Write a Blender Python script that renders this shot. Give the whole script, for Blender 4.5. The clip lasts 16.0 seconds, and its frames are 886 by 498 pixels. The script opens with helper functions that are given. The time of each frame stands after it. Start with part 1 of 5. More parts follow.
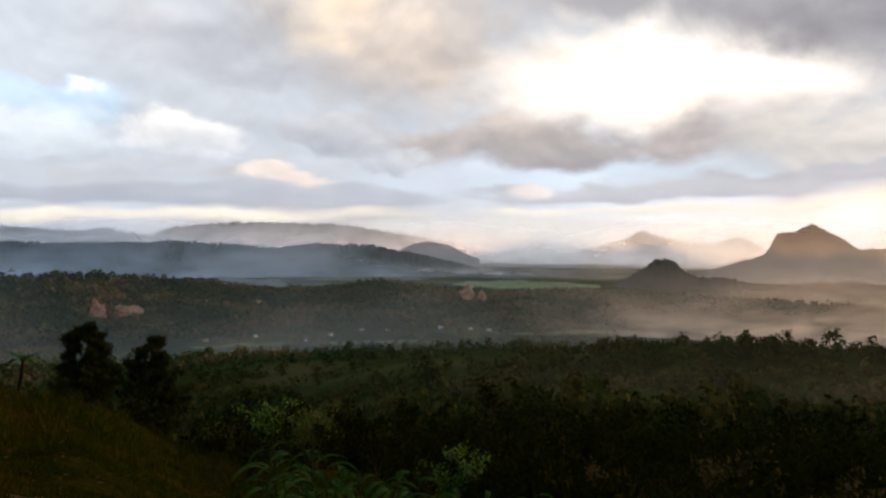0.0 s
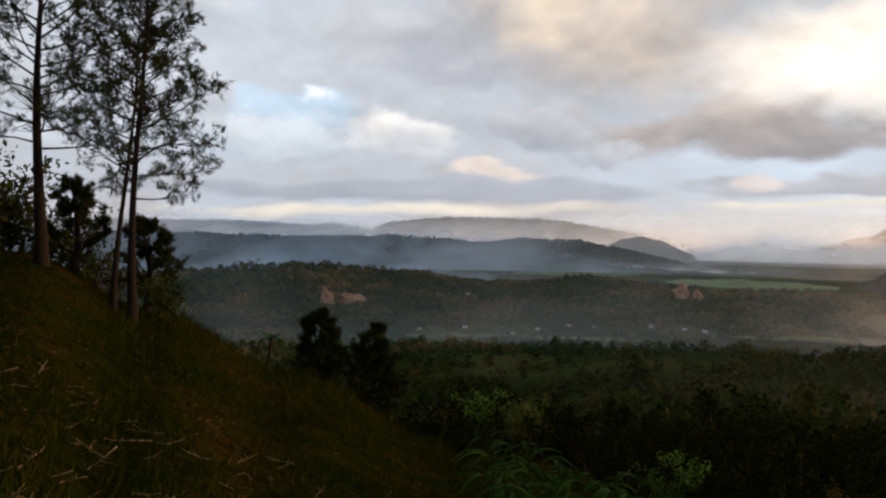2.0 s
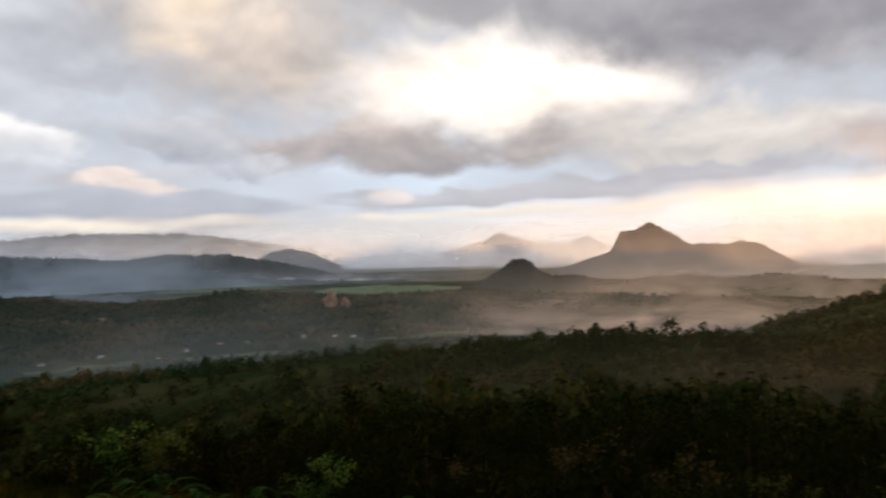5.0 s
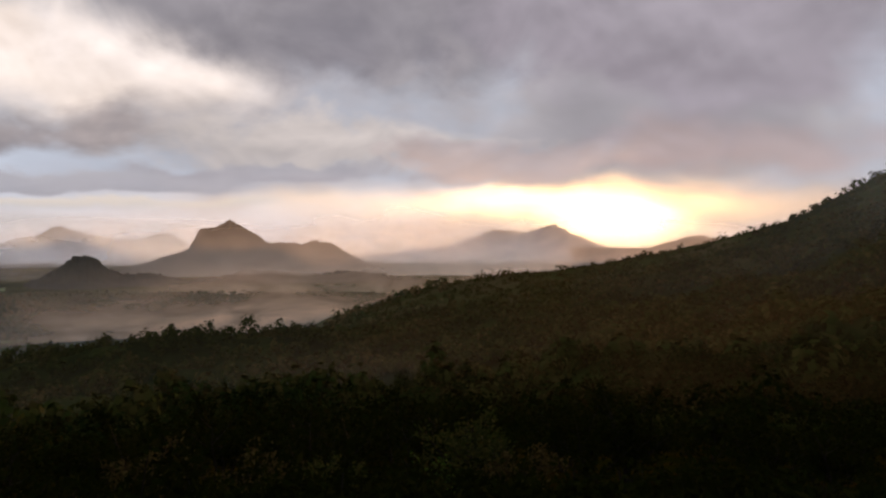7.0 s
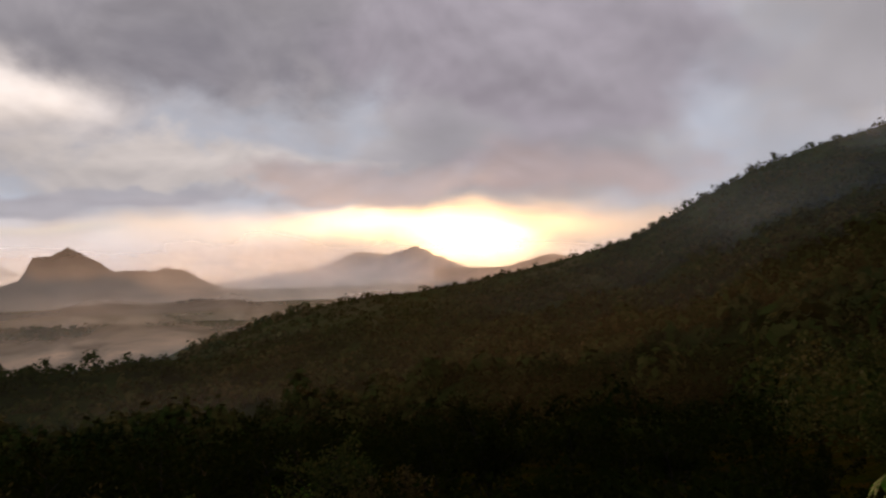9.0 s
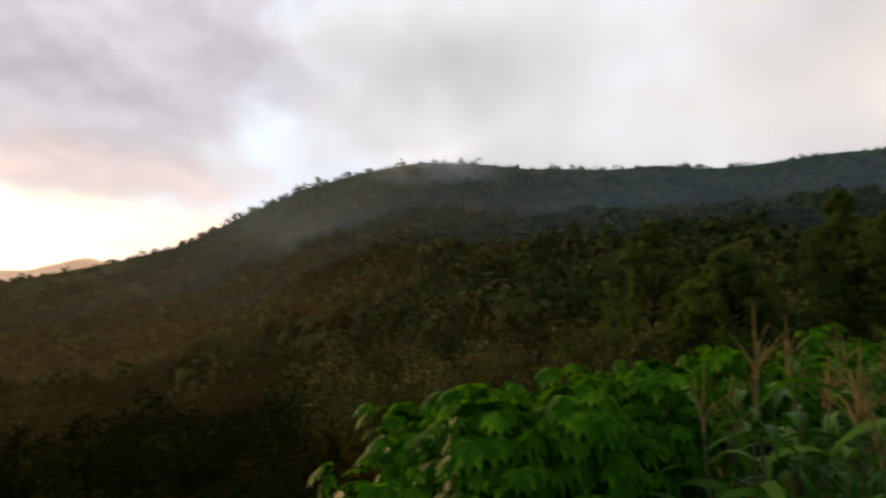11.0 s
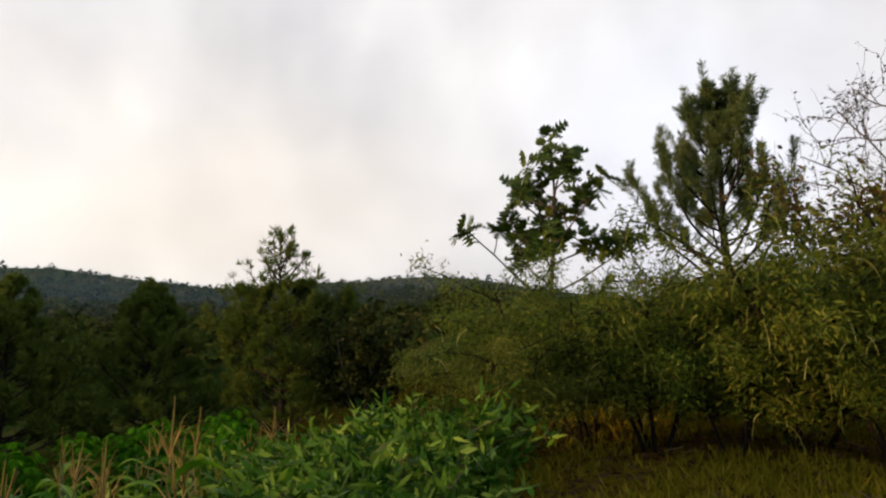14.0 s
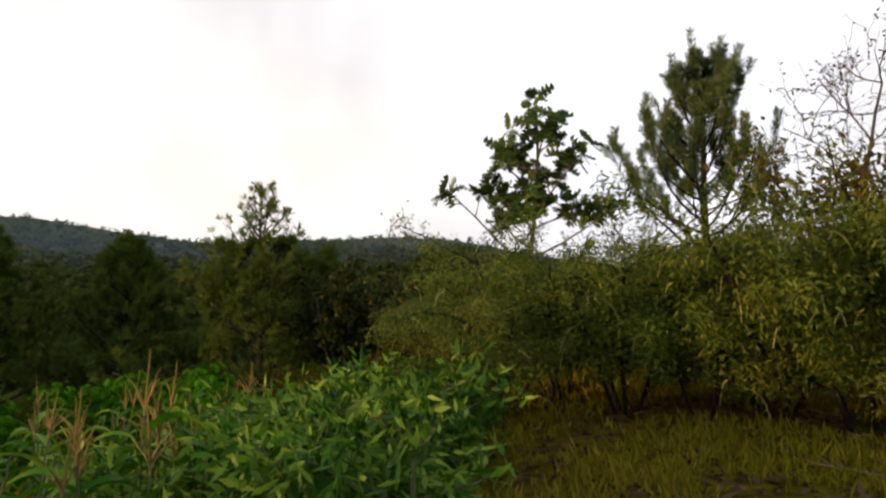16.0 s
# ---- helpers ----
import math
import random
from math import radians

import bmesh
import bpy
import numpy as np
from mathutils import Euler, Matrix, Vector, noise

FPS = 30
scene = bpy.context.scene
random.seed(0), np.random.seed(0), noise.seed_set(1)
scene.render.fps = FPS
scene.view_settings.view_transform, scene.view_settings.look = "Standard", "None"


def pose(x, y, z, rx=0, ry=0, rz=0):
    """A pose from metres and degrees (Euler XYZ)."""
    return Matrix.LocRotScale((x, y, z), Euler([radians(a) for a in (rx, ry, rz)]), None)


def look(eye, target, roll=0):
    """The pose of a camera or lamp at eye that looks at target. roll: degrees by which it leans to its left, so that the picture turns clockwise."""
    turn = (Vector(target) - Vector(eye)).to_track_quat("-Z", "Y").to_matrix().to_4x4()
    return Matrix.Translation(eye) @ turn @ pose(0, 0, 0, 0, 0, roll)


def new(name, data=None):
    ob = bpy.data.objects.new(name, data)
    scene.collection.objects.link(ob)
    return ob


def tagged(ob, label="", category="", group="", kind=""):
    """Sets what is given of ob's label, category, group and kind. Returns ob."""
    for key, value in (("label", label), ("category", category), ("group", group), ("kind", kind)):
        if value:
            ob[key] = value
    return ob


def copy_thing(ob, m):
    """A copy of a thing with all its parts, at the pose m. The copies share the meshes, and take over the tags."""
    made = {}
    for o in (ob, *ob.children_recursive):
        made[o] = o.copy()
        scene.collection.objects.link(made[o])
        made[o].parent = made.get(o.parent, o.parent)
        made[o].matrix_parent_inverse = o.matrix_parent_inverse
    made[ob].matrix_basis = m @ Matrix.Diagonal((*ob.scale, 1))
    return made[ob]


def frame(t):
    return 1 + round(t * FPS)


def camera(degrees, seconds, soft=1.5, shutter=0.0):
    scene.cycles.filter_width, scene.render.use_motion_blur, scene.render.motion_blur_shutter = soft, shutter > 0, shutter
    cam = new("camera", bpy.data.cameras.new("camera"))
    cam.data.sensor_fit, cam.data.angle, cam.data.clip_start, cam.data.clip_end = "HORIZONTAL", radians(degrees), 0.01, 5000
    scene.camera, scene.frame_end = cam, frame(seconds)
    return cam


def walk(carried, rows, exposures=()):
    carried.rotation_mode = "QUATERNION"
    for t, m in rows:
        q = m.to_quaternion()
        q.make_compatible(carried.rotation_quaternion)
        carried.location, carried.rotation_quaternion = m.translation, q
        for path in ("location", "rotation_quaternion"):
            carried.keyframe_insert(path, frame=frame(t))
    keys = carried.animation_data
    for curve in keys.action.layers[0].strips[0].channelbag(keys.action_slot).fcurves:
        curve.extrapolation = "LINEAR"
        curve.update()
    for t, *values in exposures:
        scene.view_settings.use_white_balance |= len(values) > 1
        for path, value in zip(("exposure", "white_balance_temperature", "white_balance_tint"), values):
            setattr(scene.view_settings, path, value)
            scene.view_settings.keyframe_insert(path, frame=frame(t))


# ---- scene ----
# exposure of the hand-held camera as it turns past the low sun
EXPOSURES = [(0.0, 0.25, 6600, 10), (0.5, -0.05, 6600, 11), (1.0, 0.0, 6600, 11), (2.0, 0.05, 6600, 10), (2.5, 0.22, 6600, 10), (3.0, 0.08, 6600, 10), (3.5, 0.25, 6600, 10), (4.4, 0.06, 6600, 11), (5.2, 0.14, 6600, 11), (7.3, -0.38, 6650, 17), (8.2, -0.52, 6650, 17), (10.3, 0.42, 6700, 12), (11.0, 0.65, 6700, 10), (11.5, 0.58, 6700, 10), (12.0, 0.80, 6720, 9), (12.5, 0.9, 6750, 9), (13.0, 1.12, 6800, 8), (13.6, 0.95, 6800, 8), (14.5, 1.0, 6780, 6), (15.0, 0.88, 6780, 5), (15.5, 0.90, 6780, 6), (16.0, 1.25, 6800, 8)]
cam = camera(65.38, 16.0, soft=2.3, shutter=0.3)
walk(cam, [
    (0.0, pose(0.019, 0.500, 1.6, 89.07, -0.30, -2.16)),
    (0.3, pose(0.011, 0.500, 1.6, 90.70, -0.49, -1.24)),
    (0.5, pose(-0.000, 0.500, 1.6, 89.11, -0.00, 0.00)),
    (1.0, pose(-0.007, 0.500, 1.6, 88.93, -0.34, 0.78)),
    (1.3, pose(-0.004, 0.500, 1.6, 88.92, -1.07, 0.51)),
    (1.5, pose(-0.046, 0.498, 1.6, 88.07, -1.56, 5.27)),
    (1.7, pose(-0.086, 0.493, 1.6, 88.67, -0.73, 9.91)),
    (2.0, pose(-0.129, 0.483, 1.6, 88.50, -0.56, 14.92)),
    (2.2, pose(-0.129, 0.483, 1.6, 89.34, -0.76, 14.92)),
    (2.5, pose(-0.136, 0.481, 1.6, 90.03, 0.89, 15.76)),
    (2.8, pose(-0.136, 0.481, 1.6, 90.65, 0.84, 15.76)),
    (3.0, pose(-0.145, 0.479, 1.6, 90.15, 1.44, 16.84)),
    (3.5, pose(-0.132, 0.482, 1.6, 89.10, 0.80, 15.34)),
    (3.7, pose(-0.105, 0.489, 1.6, 89.63, 0.89, 12.08)),
    (4.0, pose(-0.053, 0.497, 1.6, 89.22, 0.55, 6.05)),
    (4.2, pose(-0.016, 0.500, 1.6, 89.07, 0.84, 1.82)),
    (4.5, pose(0.039, 0.499, 1.6, 89.17, 0.91, -4.43)),
    (4.8, pose(0.082, 0.493, 1.6, 89.06, 1.18, -9.43)),
    (5.0, pose(0.118, 0.486, 1.6, 89.38, 1.36, -13.59)),
    (5.2, pose(0.153, 0.476, 1.6, 89.60, 1.08, -17.81)),
    (7.3, pose(0.375, 0.331, 1.6, 89.16, -0.19, -48.62)),
    (7.5, pose(0.377, 0.329, 1.6, 89.60, -0.28, -48.87)),
    (8.0, pose(0.402, 0.297, 1.6, 88.56, -1.38, -53.59)),
    (8.2, pose(0.402, 0.297, 1.6, 89.19, -0.55, -53.52)),
    (10.3, pose(0.490, 0.101, 1.6, 90.84, -1.34, -78.32)),
    (10.5, pose(0.495, 0.068, 1.6, 90.92, -2.68, -82.20)),
    (11.0, pose(0.498, -0.044, 1.6, 91.73, -1.76, -94.99)),
    (11.3, pose(0.492, -0.092, 1.6, 91.75, -2.00, -100.60)),
    (11.5, pose(0.492, -0.091, 1.6, 94.97, 0.60, -100.45)),
    (11.7, pose(0.485, -0.122, 1.6, 96.24, 0.42, -104.15)),
    (12.0, pose(0.459, -0.198, 1.6, 96.14, 0.16, -113.28)),
    (12.2, pose(0.441, -0.235, 1.6, 96.52, -0.13, -118.10)),
    (12.5, pose(0.382, -0.323, 1.6, 96.01, -0.56, -130.27)),
    (12.7, pose(0.342, -0.365, 1.6, 95.60, -0.90, -136.82)),
    (13.0, pose(0.287, -0.410, 1.6, 96.69, -0.14, -145.00)),
    (13.3, pose(0.209, -0.454, 1.6, 98.95, 0.18, -155.27)),
    (13.5, pose(0.176, -0.468, 1.6, 99.40, 0.38, -159.36)),
    (13.7, pose(0.156, -0.475, 1.6, 101.23, 0.82, -161.80)),
    (14.0, pose(0.151, -0.477, 1.6, 102.40, 0.88, -162.43)),
    (14.5, pose(0.151, -0.477, 1.6, 104.56, 0.09, -162.43)),
    (15.0, pose(0.144, -0.479, 1.6, 106.17, 0.82, -163.24)),
    (15.5, pose(0.147, -0.478, 1.6, 105.61, 1.01, -162.96)),
    (15.8, pose(0.141, -0.480, 1.6, 101.72, -0.28, -163.65)),
    (16.0, pose(0.136, -0.481, 1.6, 99.15, -0.50, -164.24)),
], exposures=EXPOSURES)
EYE = 1.6
SUN_AZ, SUN_EL = 61.5, 2.0


# ---------------------------------------------------------------- light
def nd(tree, kind, **inputs):
    n = tree.nodes.new(kind)
    for k, val in inputs.items():
        n.inputs[int(k[1:])].default_value = val
    return n


def mth(tree, op, a, b=None, clamp=False):
    n = tree.nodes.new("ShaderNodeMath")
    n.operation, n.use_clamp = op, clamp
    for i, q in enumerate((a, b)):
        if q is None:
            continue
        if isinstance(q, (int, float)):
            n.inputs[i].default_value = q
        else:
            tree.links.new(q, n.inputs[i])
    return n.outputs[0]


def mix_rgb(tree, fac, a, b, mode="MIX"):
    n = tree.nodes.new("ShaderNodeMix")
    n.data_type, n.blend_type = "RGBA", mode
    for sock, q in ((n.inputs[0], fac), (n.inputs[6], a), (n.inputs[7], b)):
        if isinstance(q, (int, float)):
            sock.default_value = q
        elif isinstance(q, tuple):
            sock.default_value = (*q, 1) if len(q) == 3 else q
        else:
            tree.links.new(q, sock)
    return n.outputs[2]


def ramp(tree, fac, stops):
    n = tree.nodes.new("ShaderNodeValToRGB")
    el = n.color_ramp.elements
    while len(el) < len(stops):
        el.new(0.5)
    for e, (p, c) in zip(el, stops):
        e.position, e.color = p, (*c, 1)
    tree.links.new(fac, n.inputs[0])
    return n.outputs[0]


def build_sky():
    w = bpy.data.worlds.new("evening_sky")
    w.use_nodes = True
    t = w.node_tree
    t.nodes.clear()
    co = t.nodes.new("ShaderNodeTexCoord")
    sep = t.nodes.new("ShaderNodeSeparateXYZ")
    t.links.new(co.outputs["Generated"], sep.inputs[0])
    x, y, z = sep.outputs
    az = mth(t, "MULTIPLY", mth(t, "ARCTAN2", x, y), 57.29578)
    az = mth(t, "SUBTRACT", mth(t, "FLOORED_MODULO", mth(t, "ADD", az, 110.0), 360.0), 110.0)
    el = mth(t, "MULTIPLY", mth(t, "ARCSINE", z), 57.29578)
    # cloud deck: banks flatten towards the horizon
    flat = mth(t, "SQRT", mth(t, "ADD", mth(t, "MULTIPLY", x, x), mth(t, "MULTIPLY", y, y)))
    flat = mth(t, "MAXIMUM", flat, 0.15)
    high = mth(t, "LOGARITHM", mth(t, "ADD", mth(t, "MAXIMUM", z, 0.0), 0.06), 2.71828)
    deck = t.nodes.new("ShaderNodeCombineXYZ")
    t.links.new(mth(t, "DIVIDE", x, flat), deck.inputs[0])
    t.links.new(mth(t, "DIVIDE", y, flat), deck.inputs[1])
    t.links.new(mth(t, "ADD", mth(t, "MULTIPLY", high, 0.15), mth(t, "MULTIPLY", z, 1.0)), deck.inputs[2])

    def fbm(scale, detail, rough, dist, off):
        mp = t.nodes.new("ShaderNodeMapping")
        mp.inputs[1].default_value = off
        t.links.new(deck.outputs[0], mp.inputs[0])
        n = nd(t, "ShaderNodeTexNoise", _2=scale, _3=detail, _4=rough, _8=dist)
        t.links.new(mp.outputs[0], n.inputs[0])
        return n

    big = fbm(2.4, 4, 0.5, 0.25, (3.1, 1.7, 0.4))
    above = fbm(2.4, 4, 0.5, 0.25, (3.1, 1.7, 0.45))
    fine = fbm(8.0, 4, 0.48, 0.3, (8.3, 2.2, 1.4))
    fine_above = fbm(8.0, 4, 0.48, 0.3, (8.3, 2.2, 1.425))
    rag = fbm(10.0, 5, 0.5, 0.3, (4.4, 7.1, 2.0))
    warp = fbm(6.0, 5, 0.5, 0.3, (1.3, 9.2, 5.0))
    ws = t.nodes.new("ShaderNodeSeparateColor")
    t.links.new(warp.outputs["Color"], ws.inputs[0])
    azw = mth(t, "ADD", az, mth(t, "MULTIPLY", mth(t, "SUBTRACT", ws.outputs[0], 0.5), 13.0))
    elw = mth(t, "ADD", el, mth(t, "MULTIPLY", mth(t, "SUBTRACT", ws.outputs[1], 0.5), mth(t, "MULTIPLY", mth(t, "ADD", el, 2.5), 0.55)))

    def patch(a0, e0, sa, se):
        p = mth(t, "POWER", mth(t, "ABSOLUTE", mth(t, "DIVIDE", mth(t, "SUBTRACT", azw, a0), sa)), 2.0)
        q = mth(t, "POWER", mth(t, "ABSOLUTE", mth(t, "DIVIDE", mth(t, "SUBTRACT", elw, e0), se)), 2.0)
        return mth(t, "EXPONENT", mth(t, "MULTIPLY", mth(t, "ADD", p, q), -1.0))

    def bank(col, a0, e0, sa, se, sb, tilt, soft, ragged, opaque, low, top):
        """One cloud over the colour so far: wide sa, high se over its line and sb below it."""
        da = mth(t, "DIVIDE", mth(t, "SUBTRACT", azw, a0), sa)
        de = mth(t, "SUBTRACT", mth(t, "SUBTRACT", elw, e0), mth(t, "MULTIPLY", mth(t, "SUBTRACT", az, a0), tilt))
        q = mth(t, "MAXIMUM", mth(t, "DIVIDE", de, se), mth(t, "DIVIDE", de, -sb))
        r = mth(t, "SQRT", mth(t, "ADD", mth(t, "MULTIPLY", da, da), mth(t, "MULTIPLY", q, q)))
        s = mth(t, "ADD", mth(t, "SUBTRACT", 1.0, r), mth(t, "MULTIPLY", mth(t, "SUBTRACT", rag.outputs[0], 0.5), ragged))
        f = nd(t, "ShaderNodeMapRange", _1=0.0, _2=soft, _3=0.0, _4=opaque)
        f.interpolation_type = "SMOOTHSTEP"
        t.links.new(s, f.inputs[0])
        lit = mth(t, "ADD", mth(t, "DIVIDE", mth(t, "ADD", de, sb), se + sb), mth(t, "MULTIPLY", mth(t, "SUBTRACT", fine.outputs[0], 0.5), 1.6), True)
        return mix_rgb(t, f.outputs[0], col, mix_rgb(t, lit, low, top))

    dens = mth(t, "ADD", mth(t, "MULTIPLY", big.outputs[0], 0.70), mth(t, "MULTIPLY", fine.outputs[0], 0.42))
    # away from the sunset the deck is smoother and paler
    calm = mth(t, "MULTIPLY", mth(t, "SUBTRACT", az, 78.0), 0.03, True)
    dens = mth(t, "SUBTRACT", dens, 0.56)
    dens = mth(t, "MULTIPLY", dens, mth(t, "SUBTRACT", 0.80, mth(t, "MULTIPLY", calm, 0.40)))
    far_side = mth(t, "MULTIPLY", mth(t, "SUBTRACT", az, 85.0), 0.016, True)
    dens = mth(t, "ADD", dens, mth(t, "ADD", 0.465, mth(t, "MULTIPLY", far_side, 0.125)))
    for a0, e0, sa, se, k in CLOUD_MASSES:
        dens = mth(t, "ADD", dens, mth(t, "MULTIPLY", patch(a0, e0, sa, se), k))
    overhead = mth(t, "MULTIPLY", mth(t, "SUBTRACT", el, 33.0), 0.03, True)
    dens = mth(t, "ADD", dens, mth(t, "MINIMUM", overhead, 0.42))
    cloud = ramp(t, dens, ((0.28, (0.72, 0.84, 0.98)), (0.40, (0.60, 0.67, 0.77)), (0.52, (0.50, 0.495, 0.52)), (0.70, (0.32, 0.315, 0.35)), (0.95, (0.15, 0.155, 0.18))))
    sky = t.nodes.new("ShaderNodeTexSky")
    sky.sky_type, sky.sun_disc = "NISHITA", False
    sky.sun_elevation, sky.sun_rotation = radians(SUN_EL), radians(SUN_AZ)
    sky_low = mix_rgb(t, 1.0, sky.outputs[0], (0.1, 0.1, 0.1), "MULTIPLY")
    thin = mth(t, "MULTIPLY", mth(t, "SUBTRACT", 0.42, dens), 2.0, True)
    col = mix_rgb(t, mth(t, "MULTIPLY", thin, 0.35), cloud, sky_low)
    for a0, e0, sa, se, rgb in CLOUD_LIGHTS:
        col = mix_rgb(t, patch(a0, e0, sa, se), col, mix_rgb(t, 1.0, col, rgb, "ADD"))
    for row in CLOUD_BANKS:
        col = bank(col, *row)
    # light and shade on the billows
    relief = mth(t, "ADD", mth(t, "MULTIPLY", mth(t, "SUBTRACT", big.outputs[0], above.outputs[0]), 1.3), mth(t, "MULTIPLY", mth(t, "SUBTRACT", fine.outputs[0], fine_above.outputs[0]), 0.6))
    relief = mth(t, "MULTIPLY", relief, mth(t, "SUBTRACT", 1.0, mth(t, "MULTIPLY", calm, 0.75)))
    relief = mth(t, "MULTIPLY", relief, mth(t, "MULTIPLY", mth(t, "SUBTRACT", el, 1.5), 0.2, True))
    shade = mth(t, "MAXIMUM", mth(t, "ADD", 1.0, relief), 0.7)
    tone = t.nodes.new("ShaderNodeCombineColor")
    for q in range(3):
        t.links.new(mth(t, "MINIMUM", shade, 1.35), tone.inputs[q])
    col = mix_rgb(t, 1.0, col, tone.outputs[0], "MULTIPLY")
    bg = nd(t, "ShaderNodeBackground", _1=1.0)
    t.links.new(col, bg.inputs[0])
    out = t.nodes.new("ShaderNodeOutputWorld")
    t.links.new(bg.outputs[0], out.inputs[0])
    scene.world = w


# azimuth, elevation, spreads, density: the thicker clouds (+) and gaps (-) of the smooth deck
CLOUD_MASSES = [
    (68, 11, 18, 7, 0.065), (100, 18, 14, 9, -0.05), (182, 24, 20, 14, -0.03), (142, 15, 24, 11, 0.045), (93, 14, 12, 9, 0.085), (76, 15, 14, 8, 0.03),
]
# azimuth, elevation, spreads, colour: light let through by thinner cloud
CLOUD_LIGHTS = [
    (60, 2.4, 15, 1.4, (1.4, 0.78, 0.22)), (61.5, 1.0, 5.0, 1.7, (7.0, 4.4, 1.7)),
    (54, 2.9, 6, 0.9, (2.0, 1.3, 0.5)), (30, 0.8, 30, 1.3, (0.20, 0.13, 0.06)),
    (42, 2.6, 18, 1.2, (0.45, 0.30, 0.12)),
    (140, 14, 24, 9, (0.095, 0.062, 0.01)), (184, 18, 12, 10, (0.0, 0.02, 0.07)), (96, 11, 8, 3, (0.05, 0.05, 0.05)),
]
# azimuth, elevation, half width, rise, fall, tilt, softness, raggedness, opacity, colours low and high:
# single clouds of the sunset sky, the farthest first
CLOUD_BANKS = [
    (-32, 10, 34, 13, 8.5, 0, 0.5, 1.53, 0.9, (0.56, 0.61, 0.69), (0.60, 0.64, 0.70)),
    (-27, 10, 7, 1.8, 2.2, 0, 0.6, 2.04, 0.8, (0.55, 0.72, 0.90), (0.62, 0.80, 0.98)),
    (19, 12, 19, 6, 5.2, 0, 0.75, 0.6, 1, (1.10, 0.97, 0.84), (1.30, 1.22, 1.15)),
    (-1, 16.5, 16, 9, 8.5, -0.3, 0.9, 0.8, 0.95, (0.50, 0.445, 0.42), (0.88, 0.75, 0.63)),
    (-6, 18, 5, 4.5, 3, 0.3, 1, 0.9, 0.9, (0.85, 0.70, 0.55), (1.05, 0.92, 0.74)),
    (-17, 14.5, 12, 5, 2.8, -0.1, 0.6, 1, 0.75, (0.46, 0.48, 0.54), (0.56, 0.57, 0.60)),
    (36, 7, 22, 3.4, 3, -0.03, 0.6, 1.7, 0.9, (0.60, 0.57, 0.56), (0.84, 0.78, 0.72)),
    (-16.5, 7.6, 8, 2.2, 2.4, 0, 0.45, 1.87, 1, (0.62, 0.66, 0.74), (0.98, 0.97, 0.96)),
    (-25.5, 10.7, 2.0, 0.9, 0.8, 0, 0.9, 1.5, 1, (0.85, 0.92, 1.0), (1.05, 1.05, 1.05)),
    (-31, 7.4, 9, 2.2, 1.5, 0, 0.5, 1.87, 0.85, (0.58, 0.66, 0.76), (0.80, 0.86, 0.92)),
    (9.5, 7.2, 21, 3.8, 2.1, 0, 0.6, 1.19, 1, (0.38, 0.365, 0.385), (0.66, 0.58, 0.54)),
    (-5.5, 7, 5.5, 2.4, 1.9, -0.25, 0.3, 1.53, 1, (0.46, 0.49, 0.56), (0.66, 0.67, 0.71)),
    (-20, 5.4, 9, 0.9, 1, 0.03, 0.5, 1.7, 0.9, (0.48, 0.52, 0.60), (0.62, 0.64, 0.70)),
    (-11.5, 4.6, 5.5, 1.1, 0.9, -0.1, 0.5, 1.7, 0.9, (0.70, 0.62, 0.60), (0.95, 0.82, 0.72)),
    (40, 21, 22, 14, 11, 0, 0.42, 0.5, 1, (0.27, 0.265, 0.30), (0.40, 0.39, 0.41)),
    (67, 17.5, 20.5, 16, 9.8, -0.12, 0.4, 0.6, 0.96, (0.40, 0.375, 0.425), (0.47, 0.45, 0.50)),
    (68, 6.5, 16, 3.6, 2.4, 0, 0.6, 0.9, 0.65, (0.62, 0.46, 0.42), (0.46, 0.42, 0.46)),
    (54, 5.9, 13, 2.4, 2, -0.02, 0.45, 1.3, 0.85, (0.78, 0.60, 0.52), (0.52, 0.49, 0.52)),
    (47.8, 15.5, 2.2, 5, 3.5, 0, 1, 0.7, 0.2, (0.60, 0.56, 0.56), (0.66, 0.64, 0.66)),
    (33, 4.9, 16, 1, 0.9, 0.02, 0.5, 1.87, 0.9, (0.45, 0.45, 0.50), (0.52, 0.52, 0.56)),
    (-17, 3.2, 26, 1.3, 0.85, 0, 0.35, 1.36, 1, (0.40, 0.43, 0.50), (0.52, 0.55, 0.62)),
    (18, 3.7, 17, 1.2, 0.7, 0.025, 0.4, 1.53, 0.95, (0.45, 0.47, 0.53), (0.56, 0.57, 0.61)),
    (10, 3.9, 3.2, 0.7, 0.6, 0, 0.6, 1.7, 0.8, (0.72, 0.66, 0.64), (0.88, 0.80, 0.76)),
    (-19, 1.75, 26, 0.75, 0.75, 0.022, 0.8, 1, 1, (0.86, 0.80, 0.72), (1.02, 0.92, 0.76)),
    (18, 2.35, 20, 0.55, 0.8, 0.025, 0.8, 1, 0.9, (0.66, 0.68, 0.68), (0.96, 0.88, 0.74)),
    (8, 1, 24, 0.9, 1.6, 0, 0.8, 0.6, 0.85, (0.60, 0.62, 0.64), (0.66, 0.68, 0.69)),
]
build_sky()
sun = new("sun", bpy.data.lights.new("sun", "SUN"))
sun.data.energy, sun.data.angle, sun.data.color = 3.6, radians(5), (1.0, 0.58, 0.28)
sun.matrix_basis = look((0, 0, 0), (-math.sin(radians(SUN_AZ)), -math.cos(radians(SUN_AZ)), -math.tan(radians(SUN_EL))))


